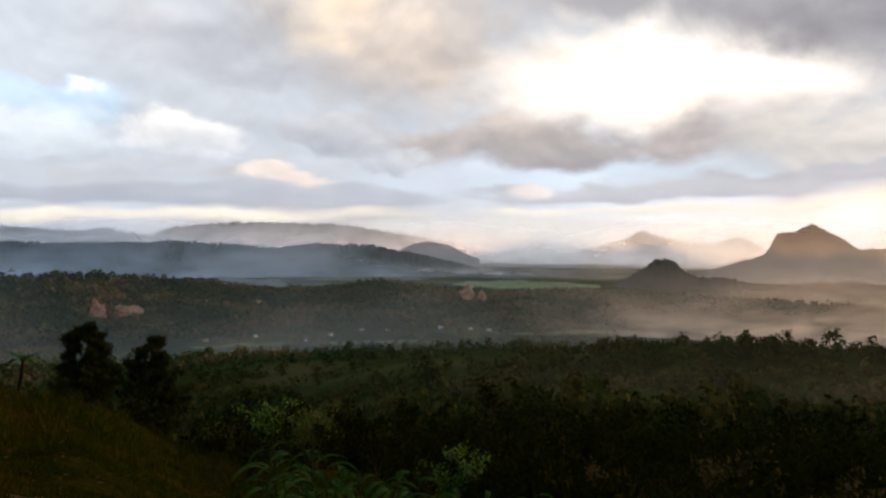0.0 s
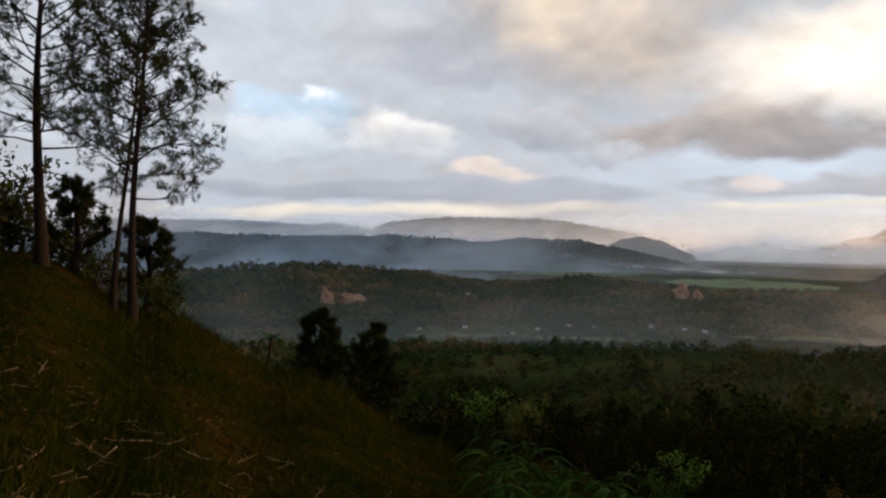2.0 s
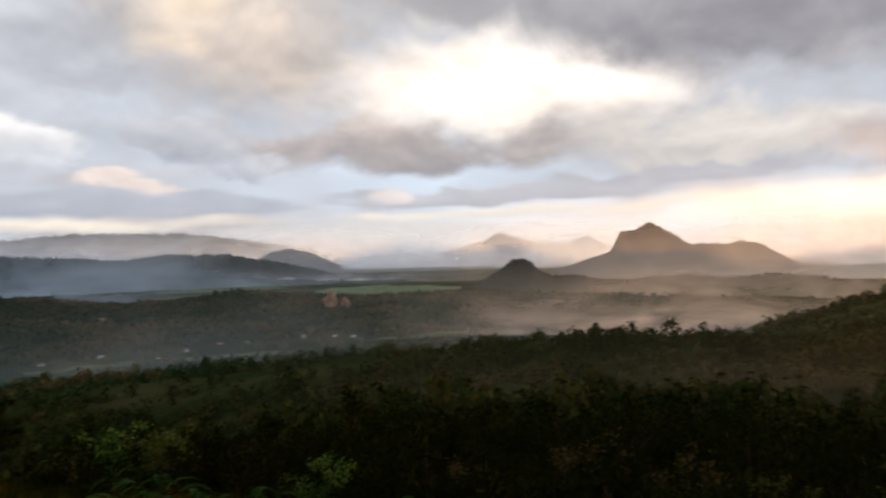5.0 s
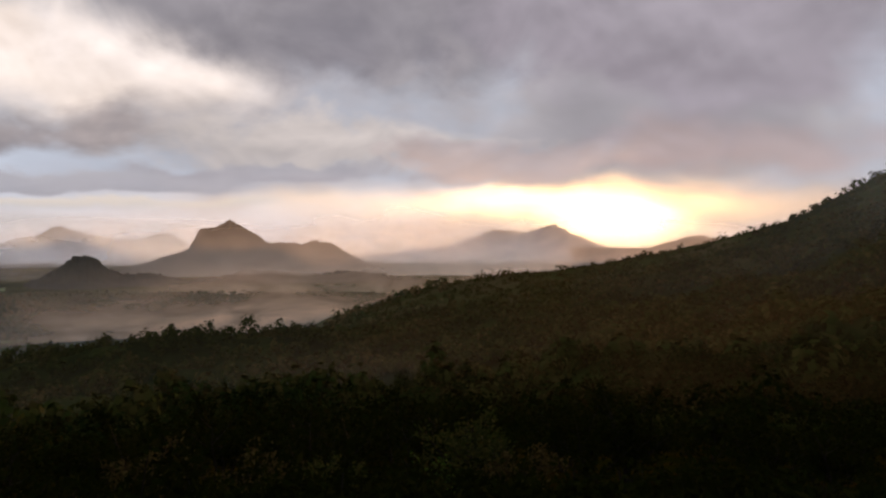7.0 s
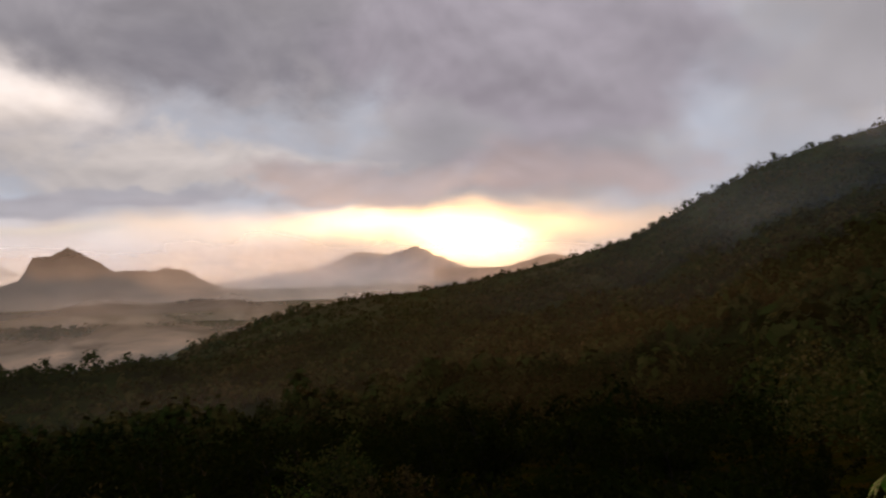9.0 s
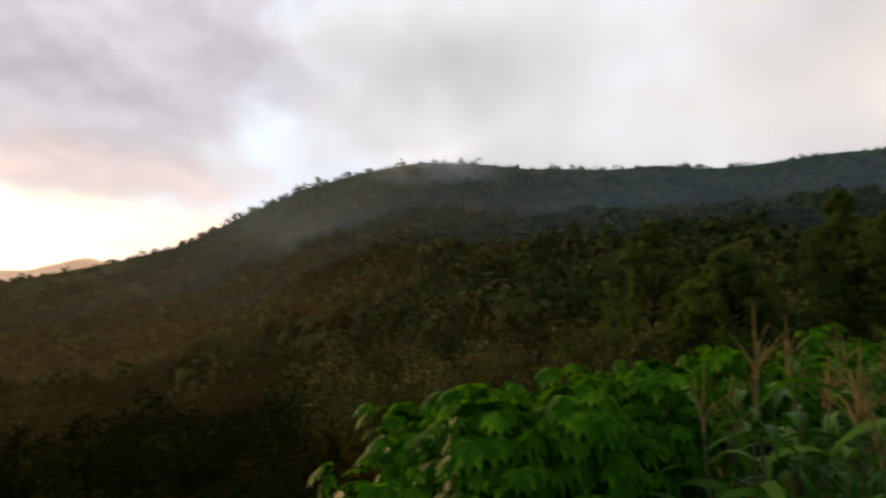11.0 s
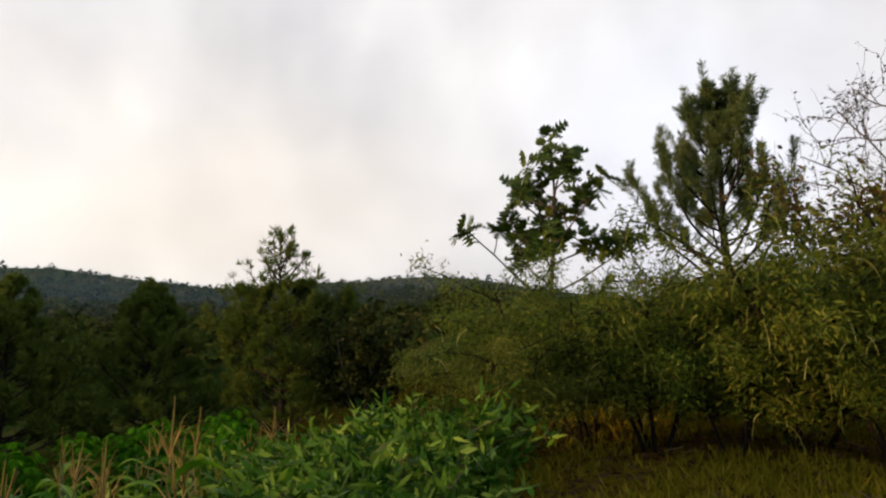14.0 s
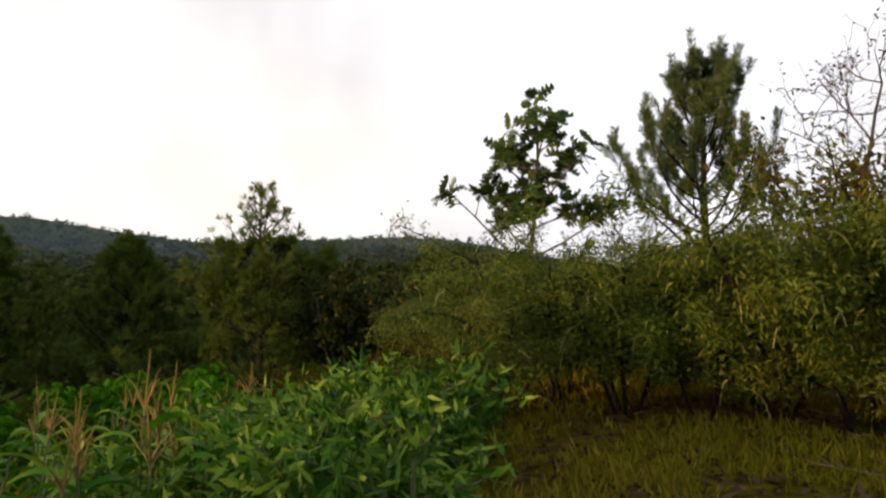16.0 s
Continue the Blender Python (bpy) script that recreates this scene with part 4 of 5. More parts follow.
def plume_pine(seed, height, mat, label):
    """A pine whose upswept limbs end in upright bottle-brush plumes; the leader forks near the top."""
    rng = np.random.default_rng(seed)
    ob = thing("pine_tree", label, "pine tree")
    k = np.linspace(0, 1, 12)
    stem = np.stack((0.10 * np.sin(k * 5), 0.08 * np.cos(k * 4) - 0.08, k * height * 0.93), 1)
    stem[0, 2] = -0.5
    trunk = part("trunk", mesh_of("trunk", *tube(stem, 0.15 * (1 - 0.86 * k) + 0.01, 8), M_BARK, True), ob)
    axes = [bend(rng, stem[9], (0.30, 0.1, 1), height * 0.25, 5, 0.6, 0.03), bend(rng, stem[9], (-0.36, 0.0, 1), height * 0.245, 5, 0.7, 0.03)]
    part("limb", mesh_of("limb", *join([tube(q, np.linspace(0.03, 0.01, 6), 5) for q in axes]), M_BARK, True), trunk)
    for i in range(46):
        h = 0.28 + 0.60 * (i / 45) ** 0.9
        p = np.array([np.interp(h, k, stem[:, q]) for q in range(3)])
        ln = (3.5 * (1 - (h - 0.28) / 0.72) ** 1.0 + 0.40) * rng.uniform(0.6, 1.12)
        th = i * 2.399 + rng.uniform(-0.3, 0.3)
        line = bend(rng, p, (math.cos(th), math.sin(th), 0.12 + 0.5 * h), ln, 7, 1.5, 0.06)
        bits = [tube(line, np.linspace(0.022 * ln ** 0.5 + 0.006, 0.007, 8), 5)]
        axes.append(line[4:])
        for j in range(int(3 + ln * 2.3)):
            u = rng.uniform(0.32, 0.98)
            q = np.array([np.interp(u, np.linspace(0, 1, 8), line[:, c]) for c in range(3)])
            tw = bend(rng, q, unit(line[-1] - line[2]) + rng.normal(0, 0.55, 3) + np.array((0, 0, 0.3)), rng.uniform(0.45, 0.85), 4, 1.3, 0.06)
            bits.append(tube(tw, np.linspace(0.011, 0.005, 5), 4))
            axes.append(tw[1:])
        part("limb", mesh_of("limb", *join(bits), M_BARK, True), trunk)
    B, W = [], []
    for line in axes:
        n = 120 if len(line) < 6 else 260
        u = rng.uniform(0, 1, n) ** 0.8 * (len(line) - 1)
        i = np.minimum(u.astype(int), len(line) - 2)
        f = (u - i)[:, None]
        d = unit(line[i + 1] - line[i])
        out = unit(np.cross(d, rng.normal(0, 1, (n, 3))))
        B.append(line[i] * (1 - f) + line[i + 1] * f)
        W.append(d * rng.uniform(0.5, 1.1, (n, 1)) + out)
    B, W = np.concatenate(B), np.concatenate(W)
    v, f = blades(B, W, rng.normal(0, 1, B.shape), 0.22 * rng.uniform(0.6, 1.15, len(B)), 0.021, 0.5)
    part("needles", mesh_of("needles", v, f, mat), ob, kind="stuff")
    return ob


p = at(185.1, 20)
put(plume_pine(31, EYE + 20 * math.tan(radians(24.6)) - p.z, M_PINE_T, "tall pine with upswept tufted branches behind the shrubs"), p, 20)


# ---------------------------------------------------------------- broadleaf trees and shrubs
def leafy(name, seed, height, spread, stems, leaves, llen, lwid, mat, label, category, group="", low=0.25, droop=0.0, catkins=0, barkm=None, girth=0.05, dens=5, full=1.0, loose=0.085):
    """A shrub or small tree: forked stems, and leaves strewn round the twig ends."""
    rng = np.random.default_rng(seed)
    ob = thing(name, label, category, group)
    tips = []
    for i in range(stems):
        th = i * 6.283 / stems + rng.uniform(-0.5, 0.5)
        line = bend(rng, (0.05 * math.cos(th), 0.05 * math.sin(th), -0.2), (0.35 * math.cos(th), 0.35 * math.sin(th), 1.0), height * rng.uniform(0.75, 0.95), 8, 0.1, 0.09)
        bits = []
        for j in range(dens + 4):
            u = rng.uniform(low, 1.0)
            q = np.array([np.interp(u, np.linspace(0, 1, 9), line[:, c]) for c in range(3)])
            t2 = rng.uniform(0, 6.283)
            br = bend(rng, q, (math.cos(t2), math.sin(t2), 0.55), spread * rng.uniform(0.45, 1.0), 5, 0.25 - droop * 1.6, 0.14)
            bits.append(tube(br, np.linspace(girth * 0.4, 0.006, 6), 3))
            tips += [br[k] for k in (2, 3, 4, 5, 5)]
        stem = part("stem", mesh_of("stem", *tube(line, np.linspace(girth, 0.012, 9), 5), barkm or M_BARKMID, True), ob)
        part("branchwork", mesh_of("branchwork", *join(bits), barkm or M_BARKMID, True), stem, kind="stuff")
    tips = np.array(tips)
    tips = tips[rng.uniform(0, 1, len(tips)) < full]
    pick = rng.integers(0, len(tips), leaves)
    B = tips[pick] + rng.normal(0, loose * spread + 0.02, (leaves, 3))
    out = B * np.array((1, 1, 0))
    W = unit(out) * 0.5 + rng.normal(0, 0.6, (leaves, 3)) + np.array((0, 0, 0.35 - droop * 1.5))
    v, f = blades(B, W, rng.normal(0, 1, B.shape), llen * rng.uniform(0.6, 1.2, leaves), lwid * rng.uniform(0.7, 1.2, leaves))
    part("leaves", mesh_of("leaves", v, f, mat), ob, kind="stuff")
    if catkins:
        pick = rng.integers(0, len(tips), catkins)
        B = tips[pick] + rng.normal(0, 0.2, (catkins, 3))
        spikes = [tube(bend(rng, q, (*rng.normal(0, 0.7, 2), 0.1), rng.uniform(0.12, 0.30), 5, -2.6, 0.06), np.linspace(0.0065, 0.003, 6), 3) for q in B]
        part("blossom", mesh_of("blossom", *join(spikes), M_CATKIN, True), ob, "hanging yellow-green flower spikes", "stuff")
    return ob


shrub_a = leafy("acacia_shrub", 61, 2.0, 1.0, 4, 19000, 0.068, 0.0155, M_ACACIA, "olive-green narrow-leaved shrub hung with yellow flower spikes", "shrub", "flowering shrubs in a row", 0.34, 0.42, 80, M_BARK, 0.026, 14, 0.95, 0.055)
shrub_b = leafy("acacia_shrub", 62, 2.1, 1.05, 4, 19000, 0.069, 0.016, M_ACACIA, "olive-green narrow-leaved shrub hung with yellow flower spikes", "shrub", "flowering shrubs in a row", 0.34, 0.40, 80, M_BARK, 0.026, 14, 0.95, 0.055)
SHRUBS = ((166.2, 8.0, 0.92), (169.0, 9.4, 1.1), (173.0, 9.6, 1.02), (178.0, 8.9, 1.08), (183.5, 8.6, 0.94), (188.0, 9.0, 1.3), (193.5, 8.4, 1.26), (198.5, 8.8, 1.3), (176.0, 12.0, 1.2), (182.0, 12.4, 1.15), (190.0, 12.0, 1.2), (170.0, 12.0, 1.1), (204.0, 8.6, 1.1), (196.5, 12.0, 1.25))
for i, (a, r, k) in enumerate(SHRUBS):
    src = shrub_a if i % 2 == 0 else shrub_b
    p = at(a, r)
    ob = src if i < 2 else copy_thing(src, Matrix())
    put(ob, p, 67 * i, (3 * math.sin(i), 3 * math.cos(i * 2)), k * (1.1 if a > 172 else 1.03))

herb_a = leafy("leafy_herb", 65, 1.25, 0.55, 5, 2700, 0.12, 0.030, M_HERB, "fresh green leafy bush at the maize field's edge", "bush", "leafy bushes by the maize", 0.1, 0.25, 0, M_STALK, 0.02)
herb_b = leafy("leafy_herb", 66, 1.1, 0.5, 6, 2600, 0.12, 0.030, M_HERB, "fresh green leafy bush at the maize field's edge", "bush", "leafy bushes by the maize", 0.1, 0.2, 0, M_STALK, 0.02)
rng = np.random.default_rng(5)
spots = [(149 + 11.5 * (i % 4) / 3 + rng.uniform(-0.8, 0.8), 4.7 + 1.15 * (i // 4) + rng.uniform(-0.3, 0.3)) for i in range(16)]
for i, (a, r) in enumerate(spots):
    src = herb_a if i % 2 == 0 else herb_b
    ob = src if i < 2 else copy_thing(src, Matrix())
    put(ob, at(a, r), 71 * i, (0, 0), rng.uniform(1.1, 1.5))

dark_tree = leafy("round_tree", 68, 3.2, 1.15, 6, 10000, 0.20, 0.11, M_PINE, "dark round-crowned broadleaf tree behind the bushes", "tree", "", 0.3, 0.0, 0, None, 0.08)
p = at(156.3, 26)
put(dark_tree, p, 0, (0, 0), (EYE + 26 * math.tan(radians(8.8)) - p.z) / 3.9)
brown = leafy("dry_shrub", 69, 2.6, 1.0, 5, 7000, 0.10, 0.04, M_RUSSET, "tall brownish half-dry shrub beside the bare tree", "shrub", "", 0.25, 0.0, 0, None, 0.04)
put(brown, at(199.4, 13.2, 0.0), 0, (0, 0), 1.75)


def slope_trees():
    """Trees and bushes on the near slope below the viewpoint."""
    rng = np.random.default_rng(77)
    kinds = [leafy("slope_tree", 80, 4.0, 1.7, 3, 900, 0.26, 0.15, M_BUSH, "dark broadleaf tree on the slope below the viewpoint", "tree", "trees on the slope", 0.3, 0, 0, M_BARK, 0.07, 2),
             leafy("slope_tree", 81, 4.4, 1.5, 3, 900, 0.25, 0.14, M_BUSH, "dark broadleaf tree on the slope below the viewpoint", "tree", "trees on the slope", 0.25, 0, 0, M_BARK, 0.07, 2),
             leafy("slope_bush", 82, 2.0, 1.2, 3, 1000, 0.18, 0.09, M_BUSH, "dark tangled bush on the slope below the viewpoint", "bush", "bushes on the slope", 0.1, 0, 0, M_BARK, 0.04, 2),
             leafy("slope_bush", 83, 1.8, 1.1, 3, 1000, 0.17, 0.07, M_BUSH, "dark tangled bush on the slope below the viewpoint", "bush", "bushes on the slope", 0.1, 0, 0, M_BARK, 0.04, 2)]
    used = set()
    for i in range(140):
        a, u = rng.uniform(-16, 96), rng.uniform(0, 1)
        r = 11 + 40 * u ** 1.3
        if a < 2 and r < 17:
            continue
        if a > 80 and r < 14:
            continue
        k = int(rng.integers(0, 2)) if r > 24 else 2 + int(rng.integers(0, 2))
        p = at(a, r)
        size = rng.uniform(0.7, 1.15)
        # keep the view over the valley open
        room = EYE - math.tan(radians(11.3 + rng.uniform(0, 2.5))) * r - p.z
        size = min(size, room / (4.6 if k < 2 else 2.4))
        if size < 0.3:
            continue
        ob = kinds[k] if k not in used else copy_thing(kinds[k], Matrix())
        used.add(k)
        put(ob, p, rng.uniform(0, 360), (rng.uniform(-6, 6), rng.uniform(-6, 6)), size)


slope_trees()
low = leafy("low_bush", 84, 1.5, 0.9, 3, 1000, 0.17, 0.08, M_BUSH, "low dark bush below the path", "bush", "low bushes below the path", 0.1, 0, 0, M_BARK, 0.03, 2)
rng = np.random.default_rng(78)
for i in range(52):
    a, r = rng.uniform(12, 92), rng.uniform(6.5, 13.5)
    p = at(a, r)
    k = min(rng.uniform(0.7, 1.2), (EYE - math.tan(radians(17.0 if a < 70 else 15.0)) * r - p.z) / 2.0)
    if k > 0.2:
        put(low if i == 0 else copy_thing(low, Matrix()), p, rng.uniform(0, 360), (0, 0), k)
left_bush = leafy("slope_bush", 85, 2.6, 1.5, 5, 2200, 0.2, 0.09, M_CROWN, "dark bush on the crest of the grassy slope", "bush", "bushes on the crest", 0.1)
for i, (a, r, k) in enumerate(((-50.5, 27, 1.3), (-48, 28, 1.2), (-54, 26, 1.4), (-45.8, 29, 1.1), (-36.4, 22.5, 0.55), (-43.5, 28, 0.9), (-58, 25, 1.4), (-41.0, 27, 0.8))):
    put(left_bush if i == 0 else copy_thing(left_bush, Matrix()), at(a, r, -0.3), 90 * i, (0, 0), k)
for i, (a, r, k, m, lab) in enumerate(((-10.6, 26, 1.0, M_HERB, "bright green leafy bush on the slope"), (-8.2, 24, 0.8, M_ACACIA, "yellowish bush on the slope"), (3.2, 22, 0.75, M_HERB, "round green bush among dark scrub"), (50.4, 26, 1.1, M_CROWN, "yellowish ragged bush on the slope"), (46.6, 22, 0.7, M_HERB, "round green bush among dark scrub"), (33.0, 24, 0.8, M_BUSH, "brown-green bush among dark scrub"))):
    p = at(a, r)
    put(leafy("slope_bush", 90 + i, 2.4, 1.1, 4, 1500, 0.17, 0.08, m, lab, "bush", "", 0.1), p, 0, (0, 0), k)


# bushes that stand out of the dark scrub: azimuth, distance, elevation of the top, leaf material, label
SCRUB_BUSHES = (
    (25.0, 19, -14.6, "russet", "brown-leaved bush among dark scrub"), (34.0, 17, -15.6, "russet", "brown-leaved bush among dark scrub"), (16.0, 18, -16.4, "russet", "brown-leaved bush among dark scrub"),
    (38.5, 16, -16.8, "scrub", "olive bush among dark scrub"), (49.5, 22, -13.8, "scrub", "tall ragged olive bush on the slope"), (-9.0, 20, -14.8, "scrub", "olive bush among dark scrub"),
    (36.0, 15, -17.6, "scrub", "olive bush among dark scrub"), (27.0, 14, -17.8, "russet", "brown-leaved bush among dark scrub"), (53.5, 18, -15.4, "russet", "brown-leaved bush among dark scrub"),
    (92.0, 24, -8.5, "scrub", "olive bush below the maize"), (98.0, 20, -8.0, "russet", "brownish bush behind the cassava"), (104.0, 18, -6.0, "russet", "brownish bush behind the cassava"), (108.5, 22, -3.5, "scrub", "olive bush behind the maize"),
)
SCRUB_LEAF = {"russet": M_RUSSET, "scrub": M_SCRUB}
made = {}
for i, (a, r, e, m, lab) in enumerate(SCRUB_BUSHES):
    p = at(a, r)
    if m not in made:
        made[m] = leafy("scrub_bush", 190 + i, 2.4, 1.0, 4, 2600, 0.15, 0.065, SCRUB_LEAF[m], lab, "bush", "bushes in the scrub", 0.15, 0.1, 0, M_BARK, 0.03, 5)
        ob = made[m]
    else:
        ob = tagged(copy_thing(made[m], Matrix()), lab)
    put(ob, p, 77 * i, (0, 0), max(0.5, (EYE + r * math.tan(radians(e)) - p.z) / 2.55))


def lobed_leaf(L, W):
    """A large leaf with deep side lobes, in the xz plane, tip towards x."""
    n = 4
    q = []
    for s in (-1, 1):
        for i in range(n):
            u = 0.10 + 0.62 * i / (n - 1)
            wd = W * math.sin(math.pi * (0.22 + 0.62 * i / (n - 1))) ** 0.7
            q.append(((u * L, 0, 0), ((u + 0.05) * L, s * wd * 0.65, 0.02), ((u + 0.20) * L, s * wd, -0.03), ((u + 0.22) * L, 0, 0)))
    q.append(((0.8 * L, 0, 0), (0.9 * L, 0.05 * L, 0.0), (L, 0, -0.03), (0.9 * L, -0.05 * L, 0)))
    v = np.array(q).reshape(-1, 3)
    return v, np.arange(len(v)).reshape(-1, 4)


def rosettes(centres, ways, per, leaf, rng, spreadv=1.0, flat=0.0):
    """Leaves set in whorls round the twig tips."""
    lv, lf = leaf
    vs, fs, k = [], [], 0
    for c, w in zip(centres, ways):
        w = unit(np.asarray(w))
        a = unit(np.cross(w, (0.3, 0.5, 0.1)))
        b = np.cross(w, a)
        for i in range(per):
            th = i * 2.399 + rng.uniform(-0.3, 0.3)
            out = unit(a * math.cos(th) + b * math.sin(th) + w * rng.uniform(-0.8, 0.9) * spreadv + np.array((0, 0, flat)))
            side = unit(np.cross(out, w + rng.normal(0, 0.2, 3)))
            up = np.cross(out, side)
            sc = rng.uniform(0.7, 1.15)
            vs.append(c + sc * (lv[:, :1] * out + lv[:, 1:2] * side + lv[:, 2:] * up))
            fs.append(lf + k)
            k += len(lv)
    return np.concatenate(vs), np.concatenate(fs)


def breadfruit():
    rng = np.random.default_rng(101)
    p = at(170.8, 16)
    H = EYE + 16 * math.tan(radians(22.0)) - p.z
    ob = thing("breadfruit_tree", "open young tree with big glossy lobed leaves", "tree")
    k = np.linspace(0, 1, 10)
    stem = np.stack((-0.35 * k + 0.06 * np.sin(k * 7), 0.1 * np.sin(k * 4), k * H * 0.95), 1)
    stem[0, 2] = -0.3
    trunk = part("trunk", mesh_of("trunk", *tube(stem, 0.075 * (1 - 0.75 * k), 8), M_BARKMID, True), ob)
    tips, ways = [stem[-1]], [(0, 0, 1)]
    for i in range(17):
        h = 0.34 + 0.58 * i / 16
        q = np.array([np.interp(h, k, stem[:, c]) for c in range(3)])
        th = i * 2.399 + 0.4
        ln = (2.3 * (1 - (h - 0.34) / 0.62) + 0.15) * rng.uniform(0.75, 1.12)
        br = bend(rng, q, (math.cos(th), math.sin(th), 0.25 + 0.3 * h), ln, 6, 0.25, 0.08)
        bits = [tube(br, np.linspace(0.028, 0.012, 7), 6)]
        tips.append(br[-1])
        ways.append(br[-1] - br[-2])
        if ln > 0.9:
            for u in (2, 4, 5):
                tw = bend(rng, br[u], unit(br[u] - br[u - 1]) + rng.normal(0, 0.6, 3), 0.5, 3, 1.0, 0.1)
                bits.append(tube(tw, np.linspace(0.016, 0.01, 4), 6))
                tips.append(tw[-1])
                ways.append(tw[-1] - tw[-2])
        part("limb", mesh_of("limb", *join(bits), M_BARKMID, True), trunk)
    part("leaves", mesh_of("leaves", *rosettes(tips, ways, 6, lobed_leaf(0.45, 0.165), rng, 0.8, -0.2), M_BREAD), ob, kind="stuff")
    put(ob, p, 15)


breadfruit()


def bare_tree():
    rng = np.random.default_rng(111)
    p = at(194.8, 15)
    ob = thing("bare_tree", "nearly leafless tree with crooked grey branches", "tree")
    leaves = []

    def grow(q, way, ln, rad, depth, bits):
        line = bend(rng, q, way, ln, 7, 0.25, 0.17)
        bits.append(tube(line, np.linspace(rad, rad * 0.5, 8), 6))
        leaves.extend(line[3:])
        if depth:
            for j in range(5 if depth > 1 else 4):
                i = int(rng.integers(2, 8))
                grow(line[i], unit(line[i] - line[i - 1]) + rng.normal(0, 0.75, 3) + np.array((0, 0, 0.15)), ln * rng.uniform(0.45, 0.75), rad * 0.5, depth - 1, bits)

    H = EYE + 15 * math.tan(radians(26)) - p.z
    trunk = bend(rng, (0, 0, -0.3), (0.05, 0, 1), H * 0.76, 9, 0, 0.07)
    part("trunk", mesh_of("trunk", *tube(trunk, np.linspace(0.08, 0.02, 10), 8), M_BARKMID, True), ob)
    for i in range(13):
        bits = []
        k = 4 + i % 6
        th = i * 2.399
        grow(trunk[k], (math.cos(th), math.sin(th), 0.5), 3.0 * (1 - k / 15), 0.019, 2, bits)
        part("limb", mesh_of("limb", *join(bits), M_BARKMID, True), ob)
    L = np.array(leaves)
    L = L[rng.integers(0, len(L), 1000)]
    v, f = blades(L, rng.normal(0, 0.6, L.shape) + np.array((0, 0, -0.3)), rng.normal(0, 1, L.shape), rng.uniform(0.05, 0.11, len(L)), 0.04)
    part("leaves", mesh_of("leaves", v, f, M_BUSH), ob, "few small withered leaves", "stuff")
    put(ob, p, 0)


bare_tree()


def banana_plant():
    rng = np.random.default_rng(121)
    ob = thing("palm_like_plant", "stubby plant with a tuft of drooping leaves", "plant")
    line = bend(rng, (0, 0, -0.3), (0.05, 0.02, 1), 1.7, 6, 0, 0.03)
    stem = part("stem", mesh_of("stem", *tube(line, np.linspace(0.10, 0.06, 7), 8), M_BARK, True), ob)
    for i in range(7):
        th = i * 2.399
        lf = bend(rng, line[-1], (math.cos(th), math.sin(th), 1.2), 1.05, 5, -1.7, 0.06)
        w = np.array((0.03, 0.09, 0.11, 0.09, 0.05, 0.01))
        s = np.array((-math.sin(th), math.cos(th), 0))
        v = np.concatenate((lf + s * w[:, None], lf - s * w[:, None]))
        f = np.array([[i2, i2 + 1, i2 + 7, i2 + 6] for i2 in range(5)])
        part("leaf", mesh_of("leaf", v, f, M_CORN_D, True), stem)
    return ob


put(banana_plant(), at(-29.0, 27, 0.3), 0, (0, 8), 0.9)


# ---------------------------------------------------------------- maize and cassava
def strip_leaf(rng, q, th, ln, wide, rise, fall):
    """One arching maize leaf with a folded midrib."""
    lf = bend(rng, q, (math.cos(th), math.sin(th), rise), ln, 7, fall, 0.05)
    w = wide * np.array((0.5, 0.85, 1.0, 0.95, 0.8, 0.6, 0.35, 0.03))[:, None]
    s = unit(np.array((-math.sin(th), math.cos(th), 0.0)) + rng.normal(0, 0.25, 3))
    up = np.array((0, 0, 0.35 * wide))
    v = np.concatenate((lf + s * w + up, lf, lf - s * w + up))
    f = [[i, i + 1, i + 9, i + 8] for i in range(7)] + [[i + 8, i + 9, i + 17, i + 16] for i in range(7)]
    return v, np.array(f)


def maize(seed, height, tassel=True, young=False):
    rng = np.random.default_rng(seed)
    ob = thing("maize_plant", "ripening maize plant with arching green leaves and dry tassel" if tassel else "green maize plant with long arching leaves", "maize", "maize plants")
    line = bend(rng, (0, 0, -0.1), (0.02, 0.03, 1), height * 0.86, 8, 0, 0.02)
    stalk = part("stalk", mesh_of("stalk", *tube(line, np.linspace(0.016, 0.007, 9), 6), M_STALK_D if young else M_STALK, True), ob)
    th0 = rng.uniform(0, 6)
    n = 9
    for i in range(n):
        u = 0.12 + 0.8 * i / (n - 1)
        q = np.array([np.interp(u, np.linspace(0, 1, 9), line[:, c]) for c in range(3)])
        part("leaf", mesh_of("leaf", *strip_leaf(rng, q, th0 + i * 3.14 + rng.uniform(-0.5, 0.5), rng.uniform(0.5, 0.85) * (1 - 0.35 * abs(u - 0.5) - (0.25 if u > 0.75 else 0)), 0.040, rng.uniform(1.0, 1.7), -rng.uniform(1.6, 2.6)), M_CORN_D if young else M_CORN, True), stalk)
    if tassel:
        top = line[-1]
        bits = []
        for i in range(7):
            th = rng.uniform(0, 6.283)
            sp = bend(rng, top + np.array((0, 0, rng.uniform(0, 0.08))), (0.35 * math.cos(th), 0.35 * math.sin(th), 1), rng.uniform(0.14, 0.27), 4, -0.9, 0.10)
            bits.append(tube(sp, np.linspace(0.0075, 0.003, 5), 3) if i else tube(bend(rng, top, (0, 0, 1), 0.38, 4, 0, 0.03), np.linspace(0.010, 0.004, 5), 4))
        part("tassel", mesh_of("tassel", *join(bits), M_TASSEL), stalk, "dry straw-brown tassel")
    return ob


